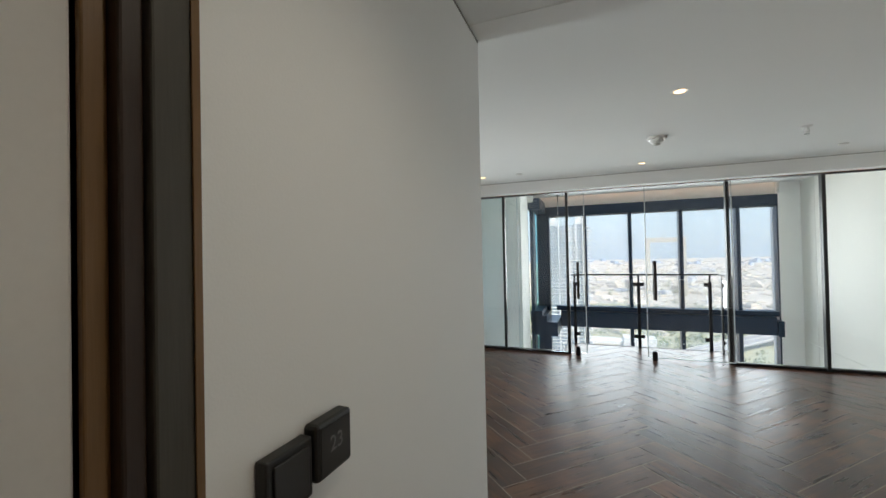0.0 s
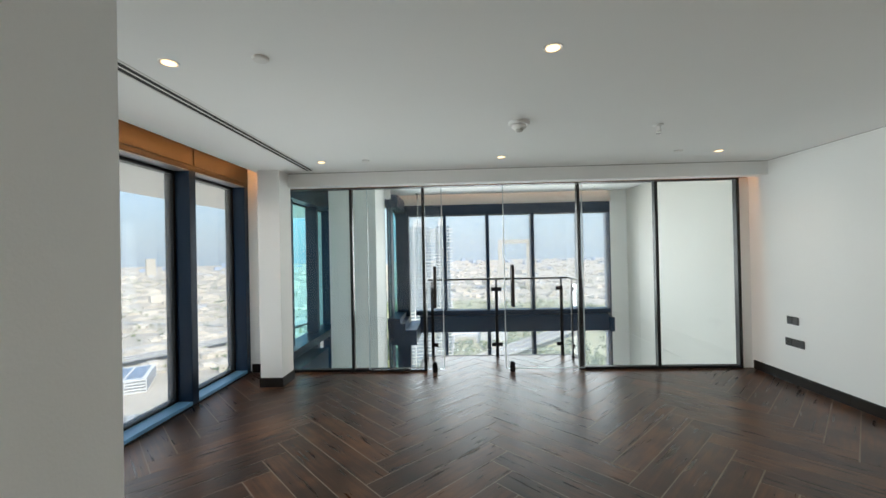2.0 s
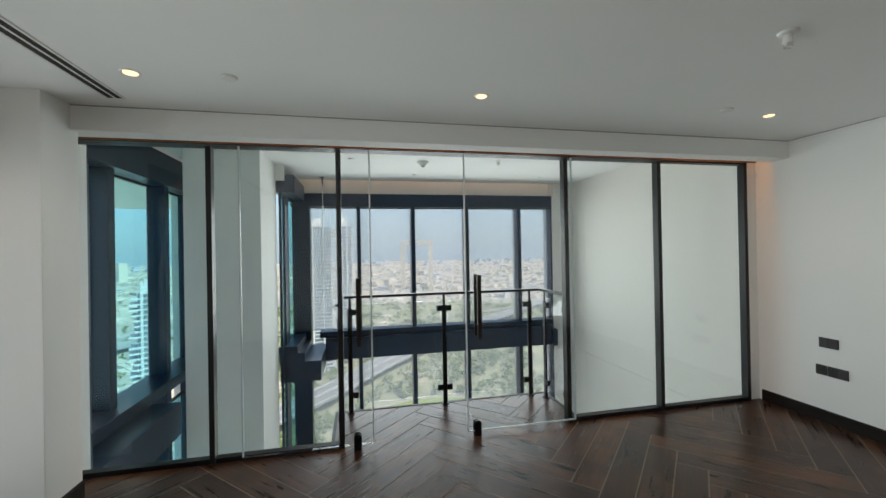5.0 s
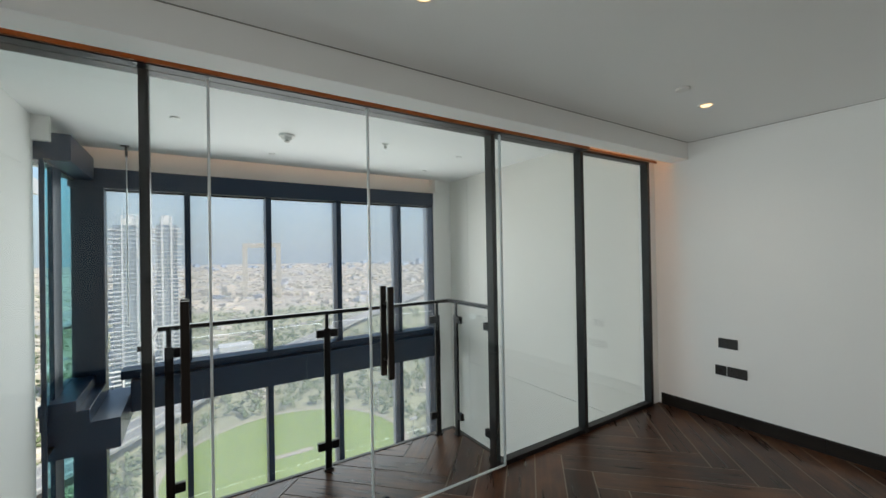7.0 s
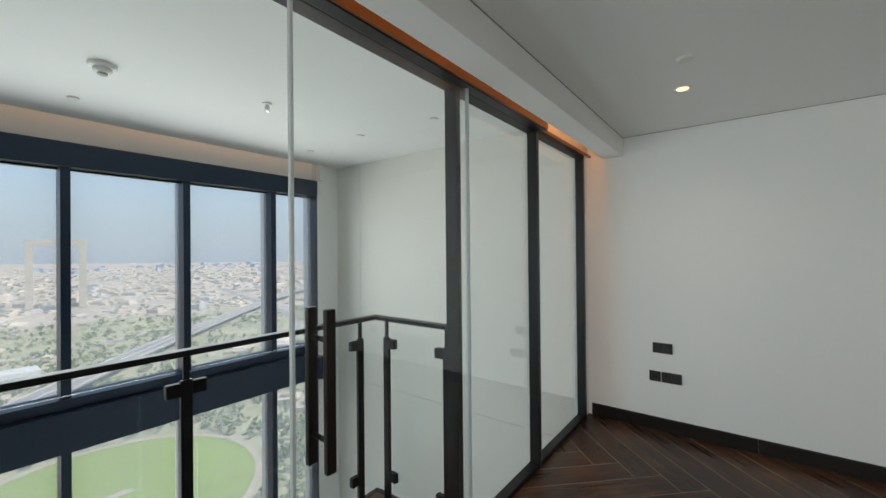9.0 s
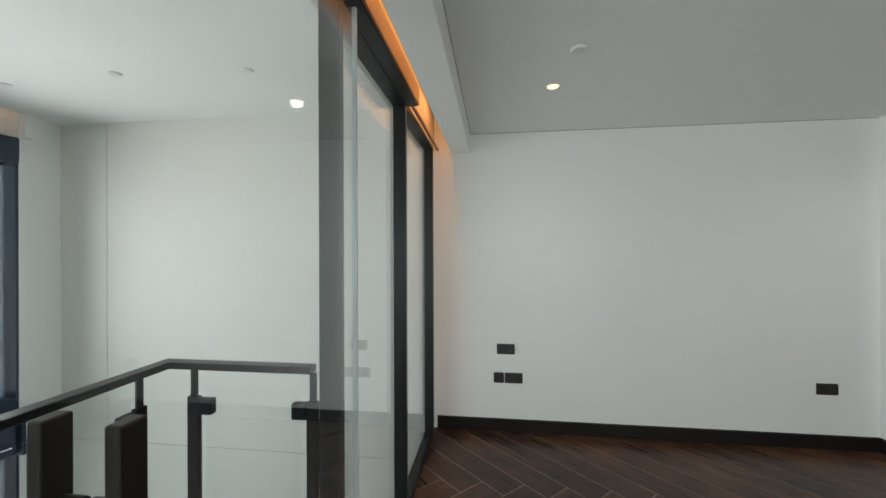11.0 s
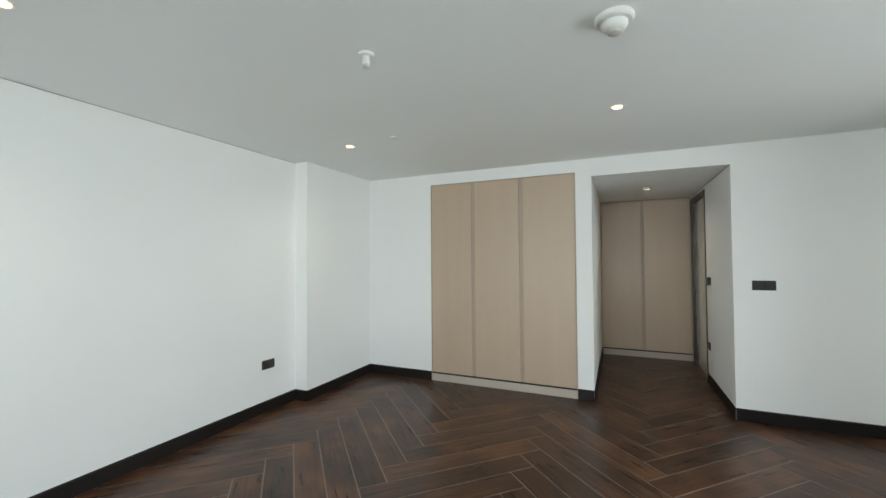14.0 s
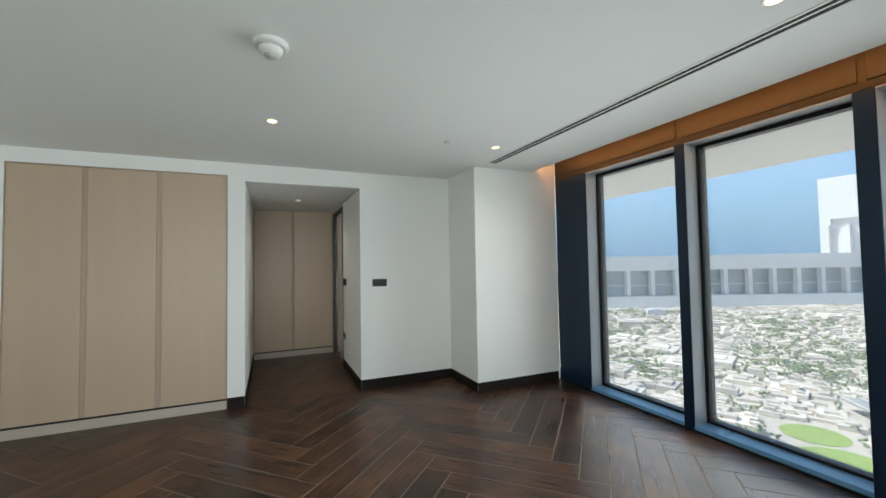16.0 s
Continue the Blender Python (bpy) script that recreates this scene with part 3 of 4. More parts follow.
def tall_window(name, along, fixed, stops, z_levels, label, sign, glass, deep=0.14, fins=True):
    """A grid of panes between mullions. along: 'x' or 'y'; fixed: the plane of the glass; sign: the side of the room."""
    w = tagged(new(name), label, "window", kind="structure")

    def bx(u0, u1, d0, d1, z0, z1, bev=0.003):
        d0, d1 = sorted((fixed + sign * d0, fixed + sign * d1))
        return box_bm((u0, d0, z0), (u1, d1, z1), bev) if along == "x" else box_bm((d0, u0, z0), (d1, u1, z1), bev)

    lo, hi = z_levels[0][0], z_levels[-1][1]
    for u, half in stops:
        part("mullion", bx(u - half, u + half, -0.06 if fins else -0.018, deep, lo, hi), NAVY, w)
        if fins:
            part("outer_fin", bx(u - 0.02, u + 0.02, -0.17, -0.062, lo, hi), FIN, w)
    for (u0, h0), (u1, h1) in zip(stops, stops[1:]):
        for z0, z1 in z_levels:
            part("pane", bx(u0 + h0 - 0.01, u1 - h1 + 0.01, -0.012, 0.012, z0, z1, 0), glass, w)
            part("gasket", bx(u0 + h0, u1 - h1, -0.02, 0.03, z1 - 0.02, z1), BLACK, w)
    return w


FIN = material("pale_aluminium_fin", (0.5, 0.52, 0.55), 0.35, metal=0.6, vary=0.05)
FM = [(-1.08, 0.14), (-0.125, 0.033), (0.835, 0.036), (1.84, 0.036), (2.875, 0.034), (3.54, 0.012)]
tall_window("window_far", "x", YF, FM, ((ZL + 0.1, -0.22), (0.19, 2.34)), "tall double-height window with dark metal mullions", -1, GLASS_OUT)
tr = tagged(new("transom_far"), "deep dark blue metal transom and head of the tall window", "window frame", kind="structure")
part("head", box_bm((-1.25, YF - 0.16, 2.335), (3.545, YF + 0.06, 2.565), 0.003), NAVY, tr)
part("beam", box_bm((-0.70, YF - 0.30, -0.27), (3.43, YF + 0.06, 0.09), 0.004), NAVY, tr)
part("ledge", box_bm((-0.80, YF - 0.20, 0.092), (3.50, YF + 0.06, 0.19), 0.004), NAVY, tr)
part("bracket", box_bm((3.432, YF - 0.34, -0.29), (3.535, YF - 0.10, 0.02), 0.004), NAVY, tr)
structure("lintel_far", box_bm((-3.0, YF - 0.02, 2.567), (4.0, YF + 0.1, 3.0)), PAINT, "white plaster above the tall window", "wall")
tall_window("window_side", "y", -1.22, [(8.785, 0.01), (9.19, 0.15), (9.95, 0.04)], ((ZL + 0.1, -0.22), (0.19, 2.42)), "narrow tall side window with teal tint", 1, GLASS_TEAL, 0.02, False)
ts = tagged(new("transom_side"), "deep dark blue metal transom of the side window", "window frame", kind="structure")
part("head", box_bm((-1.30, 8.775, 2.42), (-1.02, YF - 0.17, 2.67), 0.003), NAVY, ts)
part("beam", box_bm((-1.28, 8.95, -0.36), (-0.705, YF + 0.05, -0.06), 0.004), NAVY, ts)
part("ledge", box_bm((-1.28, 8.90, -0.058), (-0.93, YF - 0.17, 0.08), 0.004), NAVY, ts)
part("upper_ledge", box_bm((-1.28, 8.86, 0.082), (-1.02, YF - 0.17, 0.19), 0.004), NAVY, ts)
tall_window("window_void_west", "y", -2.76, [(6.40, 0.05), (7.39, 0.06), (8.574, 0.06), (9.46, 0.05)], ((ZL + 0.1, -0.5), (0.02, 2.44)), "tall side window with teal-tinted panes", 1, GLASS_TEAL, 0.19, False)
tw = tagged(new("transom_west"), "deep dark blue metal ledge and head of the side window", "window frame", kind="structure")
part("head", box_bm((-2.80, 6.30, 2.44), (-2.50, 9.5, 2.83), 0.003), NAVY, tw)
part("ledge", box_bm((-2.80, 6.30, -0.12), (-2.42, 9.5, 0.01), 0.004), NAVY, tw)
part("beam", box_bm((-2.80, 6.30, -0.5), (-2.15, 7.85, -0.13), 0.004), NAVY, tw)
structure("wall_void_step", boxes_bm(((-2.9, 9.5, ZL), (-2.0, 9.6, 3.0)), ((-2.10, 8.772, ZL), (-2.0, 9.498, 3.0))), PAINT, "white wall where the facade steps in", "wall")
structure("partition_end_wall", box_bm((-2.6, 6.302, ZL), (-2.16, 6.34, 2.96)), NAVY, "dark metal wall end beside the partition", "wall")

wand = thing("blind_wand", (-0.70, 9.58, ZV), "slim grey steel blind wand hanging from the ceiling", "blind wand")
part("bracket", box_bm((-0.05, -0.012, -0.014), (0.03, 0.012, 0.0), 0.002), BLACK, wand)
part("rod", lathe_bm([(0.0075, -2.05), (0.0075, -0.12)], steps=10), CHROME, wand, smooth=True)
part("grip", lathe_bm([(0.012, -0.13), (0.013, -0.12), (0.013, -0.014)], steps=12), BLACK, wand, smooth=True)

# ---- fittings ----


def downlight(x, y, z, watts=9.5, colour=(1.0, 0.91, 0.80), lip=0.0):
    d = thing("downlight", (x, y, z), "small round recessed warm-white ceiling downlight, lit", "ceiling lamp", "recessed downlights")
    part("trim", lathe_bm([(0.034, -0.001), (0.046, -0.004), (0.049, -0.0015), (0.049, 0.0)], steps=32), WHITEP, d, smooth=True)
    part("lens", lathe_bm([(0.033, -0.0045), (0.033, -0.001)], steps=28), LAMP, d, "glowing warm lens")
    # The ring keeps the added corridor lamp's glowing lens out of sight.
    if lip:
        bm = bmesh.new()
        for k in range(28):
            a, b = 2 * math.pi * k / 28, 2 * math.pi * (k + 1) / 28
            for r0, r1, z0, z1 in ((0.034, 0.040, -lip, -lip), (0.040, 0.042, -lip, 0.0), (0.034, 0.034, -0.001, -lip)):
                bm.faces.new([bm.verts.new((q * math.cos(t), q * math.sin(t), h)) for q, t, h in ((r0, a, z0), (r0, b, z0), (r1, b, z1), (r1, a, z1))])
        part("baffle", bm, WHITEP, d, "white ring hiding the lens of the added corridor lamp")
    lamp = new("downlight_beam", bpy.data.lights.new("downlight_beam", "SPOT"))
    lamp.data.energy, lamp.data.color, lamp.data.spot_size, lamp.data.spot_blend, lamp.data.shadow_soft_size = watts, colour, radians(150), 1.0, 0.035
    lamp.matrix_world = pose(x, y, z - max(0.012, lip + 0.004))
    return d


for x in (-1.285, 0.636, 2.875):
    for y in (5.15, 2.91):
        downlight(x, y, ZC)


def disc_cover(x, y, z):
    d = thing("ceiling_disc", (x, y, z), "small flat white round ceiling cover plate", "ceiling cover", "round ceiling covers")
    part("plate", lathe_bm([(0.040, 0.0), (0.040, -0.008), (0.034, -0.013), (0.004, -0.014)][::-1], steps=28), WHITEP, d, smooth=True)
    return d


for x, y, z in ((-0.81, 2.90, ZC), (-0.80, 5.12, ZC), (2.43, 5.09, ZC), (2.36, 2.97, ZC), (-0.21, 8.22, ZV), (0.78, 9.2, ZV), (2.95, 8.2, ZV), (3.0, 9.2, ZV), (3.03, 7.23, ZV)):
    disc_cover(x, y, z)


def smoke_detector(x, y, z):
    d = thing("smoke_detector", (x, y, z), "round white smoke detector on the ceiling", "smoke detector", "smoke detectors")
    part("base", lathe_bm([(0.072, -0.026), (0.080, -0.019), (0.080, 0.0)], steps=36), WHITEP, d, smooth=True)
    part("body", lathe_bm([(0.034, -0.058), (0.047, -0.052), (0.054, -0.040), (0.054, -0.027)], steps=32), WHITEP, d, smooth=True)
    part("sensor_cap", lathe_bm([(0.014, -0.076), (0.027, -0.071), (0.030, -0.0585)], steps=24), material("grey_plastic", (0.5, 0.48, 0.44), 0.5, vary=0.05), d, smooth=True)
    return d


smoke_detector(0.645, 4.02, ZC)
smoke_detector(0.775, 8.29, ZV)


def sprinkler(x, y, z):
    d = thing("sprinkler_head", (x, y, z), "white pendant sprinkler head with round rosette", "sprinkler", "ceiling sprinklers")
    part("rosette", lathe_bm([(0.014, -0.014), (0.036, -0.009), (0.041, 0.0)], steps=28), WHITEP, d, smooth=True)
    part("body", lathe_bm([(0.019, -0.054), (0.021, -0.044), (0.018, -0.032), (0.016, -0.012)], steps=20), WHITEP, d, smooth=True)
    for s in (-1, 1):
        part("frame_arm", box_bm((s * 0.0135 - 0.0025, -0.003, -0.066), (s * 0.0135 + 0.0025, 0.003, -0.048)), WHITEP, d)
    part("deflector", lathe_bm([(0.018, -0.070), (0.018, -0.066)], steps=16), CHROME, d)
    return d


sprinkler(1.79, 4.207, ZC)
sprinkler(1.83, 8.10, ZV)
# Corridor fitting is an unlit puck; a fill lamp is added in it.
downlight(0.31, 0.45, OZ, 5.5, (1.0, 0.90, 0.74), 0.022)

slot = thing("air_slot_diffuser", (-1.558, 3.97, ZC), "long white linear air diffuser with two black slots", "air diffuser")
part("frame", boxes_bm(((-0.055, -1.57, -0.004), (-0.040, 1.57, 0.0)), ((-0.006, -1.57, -0.003), (0.006, 1.57, 0.0)), ((0.040, -1.57, -0.004), (0.055, 1.57, 0.0))), WHITEP, slot)
for a, b in ((-0.039, -0.007), (0.007, 0.039)):
    part("slot", box_bm((a, -1.57, -0.002), (b, 1.57, 0.0)), DARKGAP, slot)


def plate(name, at, face, w, label, category, kind, group="", proud=0.0):
    """A wall plate; face: the direction that it looks in ('-x', '+x' or '+y'); kind: switch, socket, blank."""
    t = thing(name, at, label, category, group)
    t.rotation_euler = (0, 0, {"-x": radians(-90), "+x": radians(90), "+y": radians(180)}[face])
    h = 0.043
    part("plate", box_bm((-w / 2, -0.009 - proud, -h), (w / 2, 0, h), 0.003), PLATE, t)
    n = max(1, round(w / 0.086))
    for k in range(n):
        c = (k - (n - 1) / 2) * w / n
        if kind == "switch":
            part("rocker", box_bm((c - 0.033, -0.0125 - proud, -0.034), (c + 0.033, -0.0092 - proud, 0.034), 0.002), PLATE2, t)
        elif kind == "socket":
            part("face", box_bm((c - 0.036, -0.011, -0.036), (c + 0.036, -0.0092, 0.036), 0.002), PLATE2, t)
            part("pin_hole", boxes_bm(((c - 0.004, -0.0118, 0.010), (c + 0.004, -0.0105, 0.022)), ((c - 0.018, -0.0118, -0.012), (c - 0.008, -0.0105, -0.007)), ((c + 0.008, -0.0118, -0.012), (c + 0.018, -0.0105, -0.007))), DARKGAP, t)
        elif kind == "data":
            part("jack", box_bm((c - 0.012, -0.0112, -0.012), (c + 0.012, -0.0092, 0.012), 0.001), DARKGAP, t)
        else:
            part("face", box_bm((c - 0.036, -0.011, -0.036), (c + 0.036, -0.0092, 0.036), 0.002), PLATE2, t)
    return t


plate("switch_plate", (XE, 5.41, 0.69), "-x", 0.146, "black double switch plate on the white wall", "switch", "switch")
plate("socket_plate", (XE, 5.345, 0.45), "-x", 0.146, "black double power socket on the white wall", "socket", "socket", "wall sockets")
plate("data_plate", (XE, 5.468, 0.45), "-x", 0.086, "small black data outlet beside the socket", "data outlet", "data")
plate("socket_plate", (XE, 3.0, 0.455), "-x", 0.146, "black double power socket low on the white wall", "socket", "socket", "wall sockets")
plate("switch_plate", (-0.53, YB, 1.215), "+y", 0.172, "black double switch plate beside the corridor", "switch", "switch")
plate("switch_plate", (OX0, 0.424, 1.186), "+x", 0.086, "dark grey switch plate beside the thermostat", "switch", "switch", proud=0.012)
plate("socket_plate", (OX0, 0.42, 0.44), "+x", 0.086, "small black socket low on the corridor wall", "socket", "socket", "wall sockets")
thermostat = thing("thermostat", (OX0, 0.514, 1.197), "black thermostat showing 23 on the corridor wall", "thermostat")
thermostat.rotation_euler = (0, 0, radians(90))
part("body", box_bm((-0.043, -0.027, -0.043), (0.043, 0, 0.043), 0.006), PLATE, thermostat)
part("screen", box_bm((-0.036, -0.0285, -0.036), (0.036, -0.027, 0.036), 0.0005), PLATE2, thermostat)
txt = bpy.data.curves.new("digits", "FONT")
txt.body, txt.size, txt.align_x, txt.align_y, txt.extrude = "23", 0.034, "CENTER", "CENTER", 0.0003
txt.materials.append(LEDTXT)
digits = new("digits", txt)
digits.parent = thermostat
digits.matrix_basis = pose(0, -0.0292, 0.004, 90)

# ---- the city outside ----
ZG = -118.0


def near_poly(x, y, pts):
    """Distance from (x, y) to a polyline."""
    best = 1e9
    for (ax, ay), (bx, by) in zip(pts, pts[1:]):
        dx, dy = bx - ax, by - ay
        k = max(0, min(1, ((x - ax) * dx + (y - ay) * dy) / (dx * dx + dy * dy)))
        best = min(best, math.hypot(x - ax - k * dx, y - ay - k * dy))
    return best


ROADS = [
    ([(-420, -150), (-210, 110), (-37, 317), (45, 431), (267, 674), (700, 1080), (1500, 1700)], 26, 9.0),
    ([(-900, 500), (-480, 300), (-300, 120), (-210, -160), (-180, -600)], 24, 0.6),
    ([(-1400, 900), (-600, 700), (-60, 640), (330, 760), (900, 900)], 18, 0.6),
    ([(-900, 200), (-520, 320), (-380, 420), (-300, 560), (-180, 900), (-100, 1500)], 24, 7.0),
    ([(-900, 270), (-560, 400), (-420, 510), (-345, 650), (-240, 950), (-180, 1500)], 16, 0.6),
    ([(330, 260), (300, 480), (420, 700), (600, 1400)], 16, 0.6),
    ([(-1500, 120), (-520, 60), (-150, 40), (-20, 60)], 18, 0.6),
]
FIELD, FIELD_R = (52, 252), 66.0
# Pale, low-contrast city colours put the distance haze into the surfaces.
SAND = material("pale_sandy_ground", (0.52, 0.46, 0.37), 0.9, vary=0.25, scale=0.012, fine=0.11, bump=0)
# Foliage is lightened, with the haze mixed into its green.
LEAF = material("haze_pale_foliage", (0.20, 0.235, 0.105), 0.8, vary=0.4, scale=0.05, fine=0.5, bump=0)
GRASS = material("mown_sports_grass", (0.28, 0.37, 0.075), 0.9, vary=0.14, scale=0.03, fine=0.4, bump=0)
ASPH = material("pale_asphalt", (0.33, 0.32, 0.30), 0.8, vary=0.15, scale=0.02, fine=0.6, bump=0)
CONC = material("pale_concrete", (0.58, 0.55, 0.50), 0.7, vary=0.10, scale=0.05, fine=0.7, bump=0)
HOUSE = material("white_city_render", (0.66, 0.585, 0.475), 0.8, vary=0.10, scale=0.010, fine=0.25, bump=0, island=0.22)
HOUSE2 = material("grey_city_render", (0.56, 0.56, 0.56), 0.7, vary=0.12, scale=0.012, fine=0.3, bump=0)
TGLASS = material("blue_grey_tower_glass", (0.27, 0.33, 0.37), 0.25, metal=0.2, vary=0.3, scale=0.08, fine=0.6, bump=0)
TWHITE = material("white_tower_concrete", (0.74, 0.73, 0.70), 0.6, vary=0.05, scale=0.1, fine=1, bump=0)
GOLD = material("pale_gold_cladding", (0.62, 0.55, 0.44), 0.5, metal=0.2, vary=0.1, scale=0.1, fine=1, bump=0)
# Blue-grey of the skyline carries the air's haze in its base colour.
HAZE_TINT = material("haze_tinted_blue_grey", (0.40, 0.47, 0.56), 0.8, vary=0.1, scale=0.01, fine=0.2, bump=0)
CARS = material("parked_car_paint", (0.5, 0.5, 0.5), 0.3, vary=0.6, scale=0.25, fine=2, bump=0)
LINE = material("pale_clay_track", (0.52, 0.45, 0.36), 0.9, vary=0.1, scale=0.1, fine=1, bump=0)

g = bmesh.new()
bmesh.ops.create_circle(g, cap_ends=True, segments=96, radius=9000, matrix=Matrix.Translation((0, 0, ZG)))
structure("ground", g, SAND, "pale sandy city ground far below", "ground")


def ribbon(pts, width, z, thick):
    bm, prev = bmesh.new(), None
    dense = []
    for i in range(len(pts) - 1):
        p0, p1, p2, p3 = (Vector(pts[max(0, min(len(pts) - 1, i + k))]) for k in (-1, 0, 1, 2))
        for s in range(12):
            t = s / 12
            dense.append(0.5 * (2 * p1 + (p2 - p0) * t + (2 * p0 - 5 * p1 + 4 * p2 - p3) * t * t + (3 * p1 - p0 - 3 * p2 + p3) * t ** 3))
    dense.append(Vector(pts[-1]))
    for i, p in enumerate(dense):
        d = (dense[min(i + 1, len(dense) - 1)] - dense[max(i - 1, 0)]).normalized()
        nrm = Vector((-d.y, d.x)) * width / 2
        row = [bm.verts.new((p.x + s * nrm.x, p.y + s * nrm.y, zz)) for s, zz in ((1, z - thick), (1, z), (-1, z), (-1, z - thick))]
        if prev:
            for k in range(3):
                bm.faces.new((prev[k], prev[k + 1], row[k + 1], row[k]))
        prev = row
    return bm


for pts, w, h in ROADS:
    r = structure("road", ribbon(pts, w, ZG + h, 1.5), ASPH, "pale multi-lane city road" if h < 2 else "elevated multi-lane highway on piers", "road")
    for off in (-0.5, 0.0, 0.5):
        side = [(x + off * w * 0.72, y - off * w * 0.6) for x, y in pts]
        part("kerb", ribbon(side, 1.4, ZG + h + 0.7, 0.9), CONC, r)
    if h > 2:
        for i in range(40):
            t = i / 39 * (len(pts) - 2)
            k = int(t)
            a, b = pts[k], pts[k + 1]
            f = t - k
            x, y = a[0] + (b[0] - a[0]) * f, a[1] + (b[1] - a[1]) * f
            if abs(x) < 300 and y < 700:
                part("pier", box_bm((x - 1.5, y - 1.5, ZG), (x + 1.5, y + 1.5, ZG + h - 1)), CONC, r)

# sports oval
f = bmesh.new()
bmesh.ops.create_circle(f, cap_ends=True, segments=72, radius=FIELD_R, matrix=Matrix.Translation((*FIELD, ZG + 0.5)))
oval = structure("sports_field", f, GRASS, "green oval sports field ringed by a pale track", "field")
bm = bmesh.new()
for k in range(96):
    a, b = 2 * math.pi * k / 96, 2 * math.pi * (k + 1) / 96
    q = [(FIELD[0] + r * math.cos(t), FIELD[1] + r * math.sin(t), ZG + 0.7) for r, t in ((FIELD_R, a), (FIELD_R, b), (FIELD_R + 3.5, b), (FIELD_R + 3.5, a))]
    bm.faces.new([bm.verts.new(c) for c in q])
part("track", bm, LINE, oval)
part("pitch", box_bm((FIELD[0] - 11, FIELD[1] - 2.2, ZG + 0.4), (FIELD[0] + 11, FIELD[1] + 2.2, ZG + 0.65)), LINE, oval)
for k in range(6):
    a = k * math.pi / 3 + 0.4
    x, y = FIELD[0] + (FIELD_R + 6) * math.cos(a), FIELD[1] + (FIELD_R + 6) * math.sin(a)
    mast = thing("floodlight_mast", (x, y, ZG), "tall slim floodlight mast beside the field", "floodlight", "field floodlights")
    part("pole", lathe_bm([(0.35, 0), (0.18, 22)], steps=8), CONC, mast)
    part("lamp_bar", box_bm((-2.2, -0.3, 21.6), (2.2, 0.3, 23)), CONC, mast)

# dry park land round the field
park = bmesh.new()
ring = []
for k in range(25):
    a = radians(-12 + 72 * k / 24)
    d = 930 + 50 * math.sin(k * 1.7)
    ring.append(park.verts.new((d * math.sin(a), d * math.cos(a), ZG + 0.25)))
for k in range(24, -1, -1):
    a = radians(-12 + 72 * k / 24)
    ring.append(park.verts.new((150 * math.sin(a), 150 * math.cos(a), ZG + 0.25)))
park.faces.new(ring)
structure("park_ground", park, material("dry_park_grass", (0.42, 0.41, 0.25), 0.9, vary=0.35, scale=0.02, fine=0.2, bump=0), "dry green park land far below", "ground")

# small lawns among the houses below the bedroom window
for x, y, rad in ((-300, -113, 24), (-334, -142, 18), (-300, -170, 15), (-352, -205, 20)):
    f = bmesh.new()
    bmesh.ops.create_circle(f, cap_ends=True, segments=40, radius=rad, matrix=Matrix.Translation((x, y, ZG + 0.3)))
    structure("lawn", f, GRASS, "small green lawn among pale houses far below", "ground")

# trees: many small leaf clumps in one far wood
rng = random.Random(5)


def leaf_clump(verts, faces, x, y, z, r):
    base = len(verts)
    for k in range(5):
        a, e = k * 1.257 + rng.random(), rng.uniform(-0.5, 0.5)
        verts.append((x + r * math.cos(a) * rng.uniform(0.7, 1.2), y + r * math.sin(a) * rng.uniform(0.7, 1.2), z + e * r))
    verts.append((x + rng.uniform(-0.3, 0.3) * r, y + rng.uniform(-0.3, 0.3) * r, z + r * rng.uniform(0.7, 1.1)))
    verts.append((x, y, z - r * 0.7))
    for k in range(5):
        faces.append((base + k, base + (k + 1) % 5, base + 5))
        faces.append((base + (k + 1) % 5, base + k, base + 6))


def wood(name, spots, label):
    verts, faces = [], []
    for x, y, s in spots:
        for _ in range(rng.randint(6, 10)):
            leaf_clump(verts, faces, x + rng.gauss(0, 0.42) * s, y + rng.gauss(0, 0.42) * s, ZG + s * rng.uniform(0.5, 1.5), s * rng.uniform(0.22, 0.42))
    me = bpy.data.meshes.new(name)
    me.from_pydata(verts, [], faces)
    me.materials.append(LEAF)
    return tagged(new(name, me), label, "trees", kind="stuff")


def clear_of_roads(x, y, pad):
    if math.hypot(x + 300, y + 113) < 24 + pad or math.hypot(x + 334, y + 142) < 18 + pad:
        return False
    if math.hypot(x + 275, y - 300) < 88 + pad or math.hypot(x + 270, y - 260) < 22 + pad:
        return False
    return all(near_poly(x, y, p) > w / 2 + pad for p, w, _ in ROADS)


spots = []
while len(spots) < 1900:
    a, d = radians(rng.uniform(-14, 58)), rng.uniform(180, 900)
    x, y = d * math.sin(a), d * math.cos(a)
    df = math.hypot(x - FIELD[0], y - FIELD[1])
    if df < FIELD_R + 7 or not clear_of_roads(x, y, 4):
        continue
    if df > FIELD_R + 26 and noise.noise(Vector((x, y, 0)) * 0.008) + rng.uniform(-0.25, 0.25) < -0.10:
        continue
    spots.append((x, y, rng.uniform(2.6, 5.5)))
wood("park_trees", spots, "pale green trees of the park below")
spots = []
while len(spots) < 6500:
    a, d = radians(rng.uniform(-165, 60)), 250 + 2600 * rng.random() ** 1.6
    x, y = d * math.sin(a), d * math.cos(a)
    if clear_of_roads(x, y, 6) and math.hypot(x - FIELD[0], y - FIELD[1]) > FIELD_R + 8 and noise.noise(Vector((x, y, 3)) * 0.006) > rng.uniform(-0.35, 0.3):
        spots.append((x, y, rng.uniform(2.5, 5.0)))
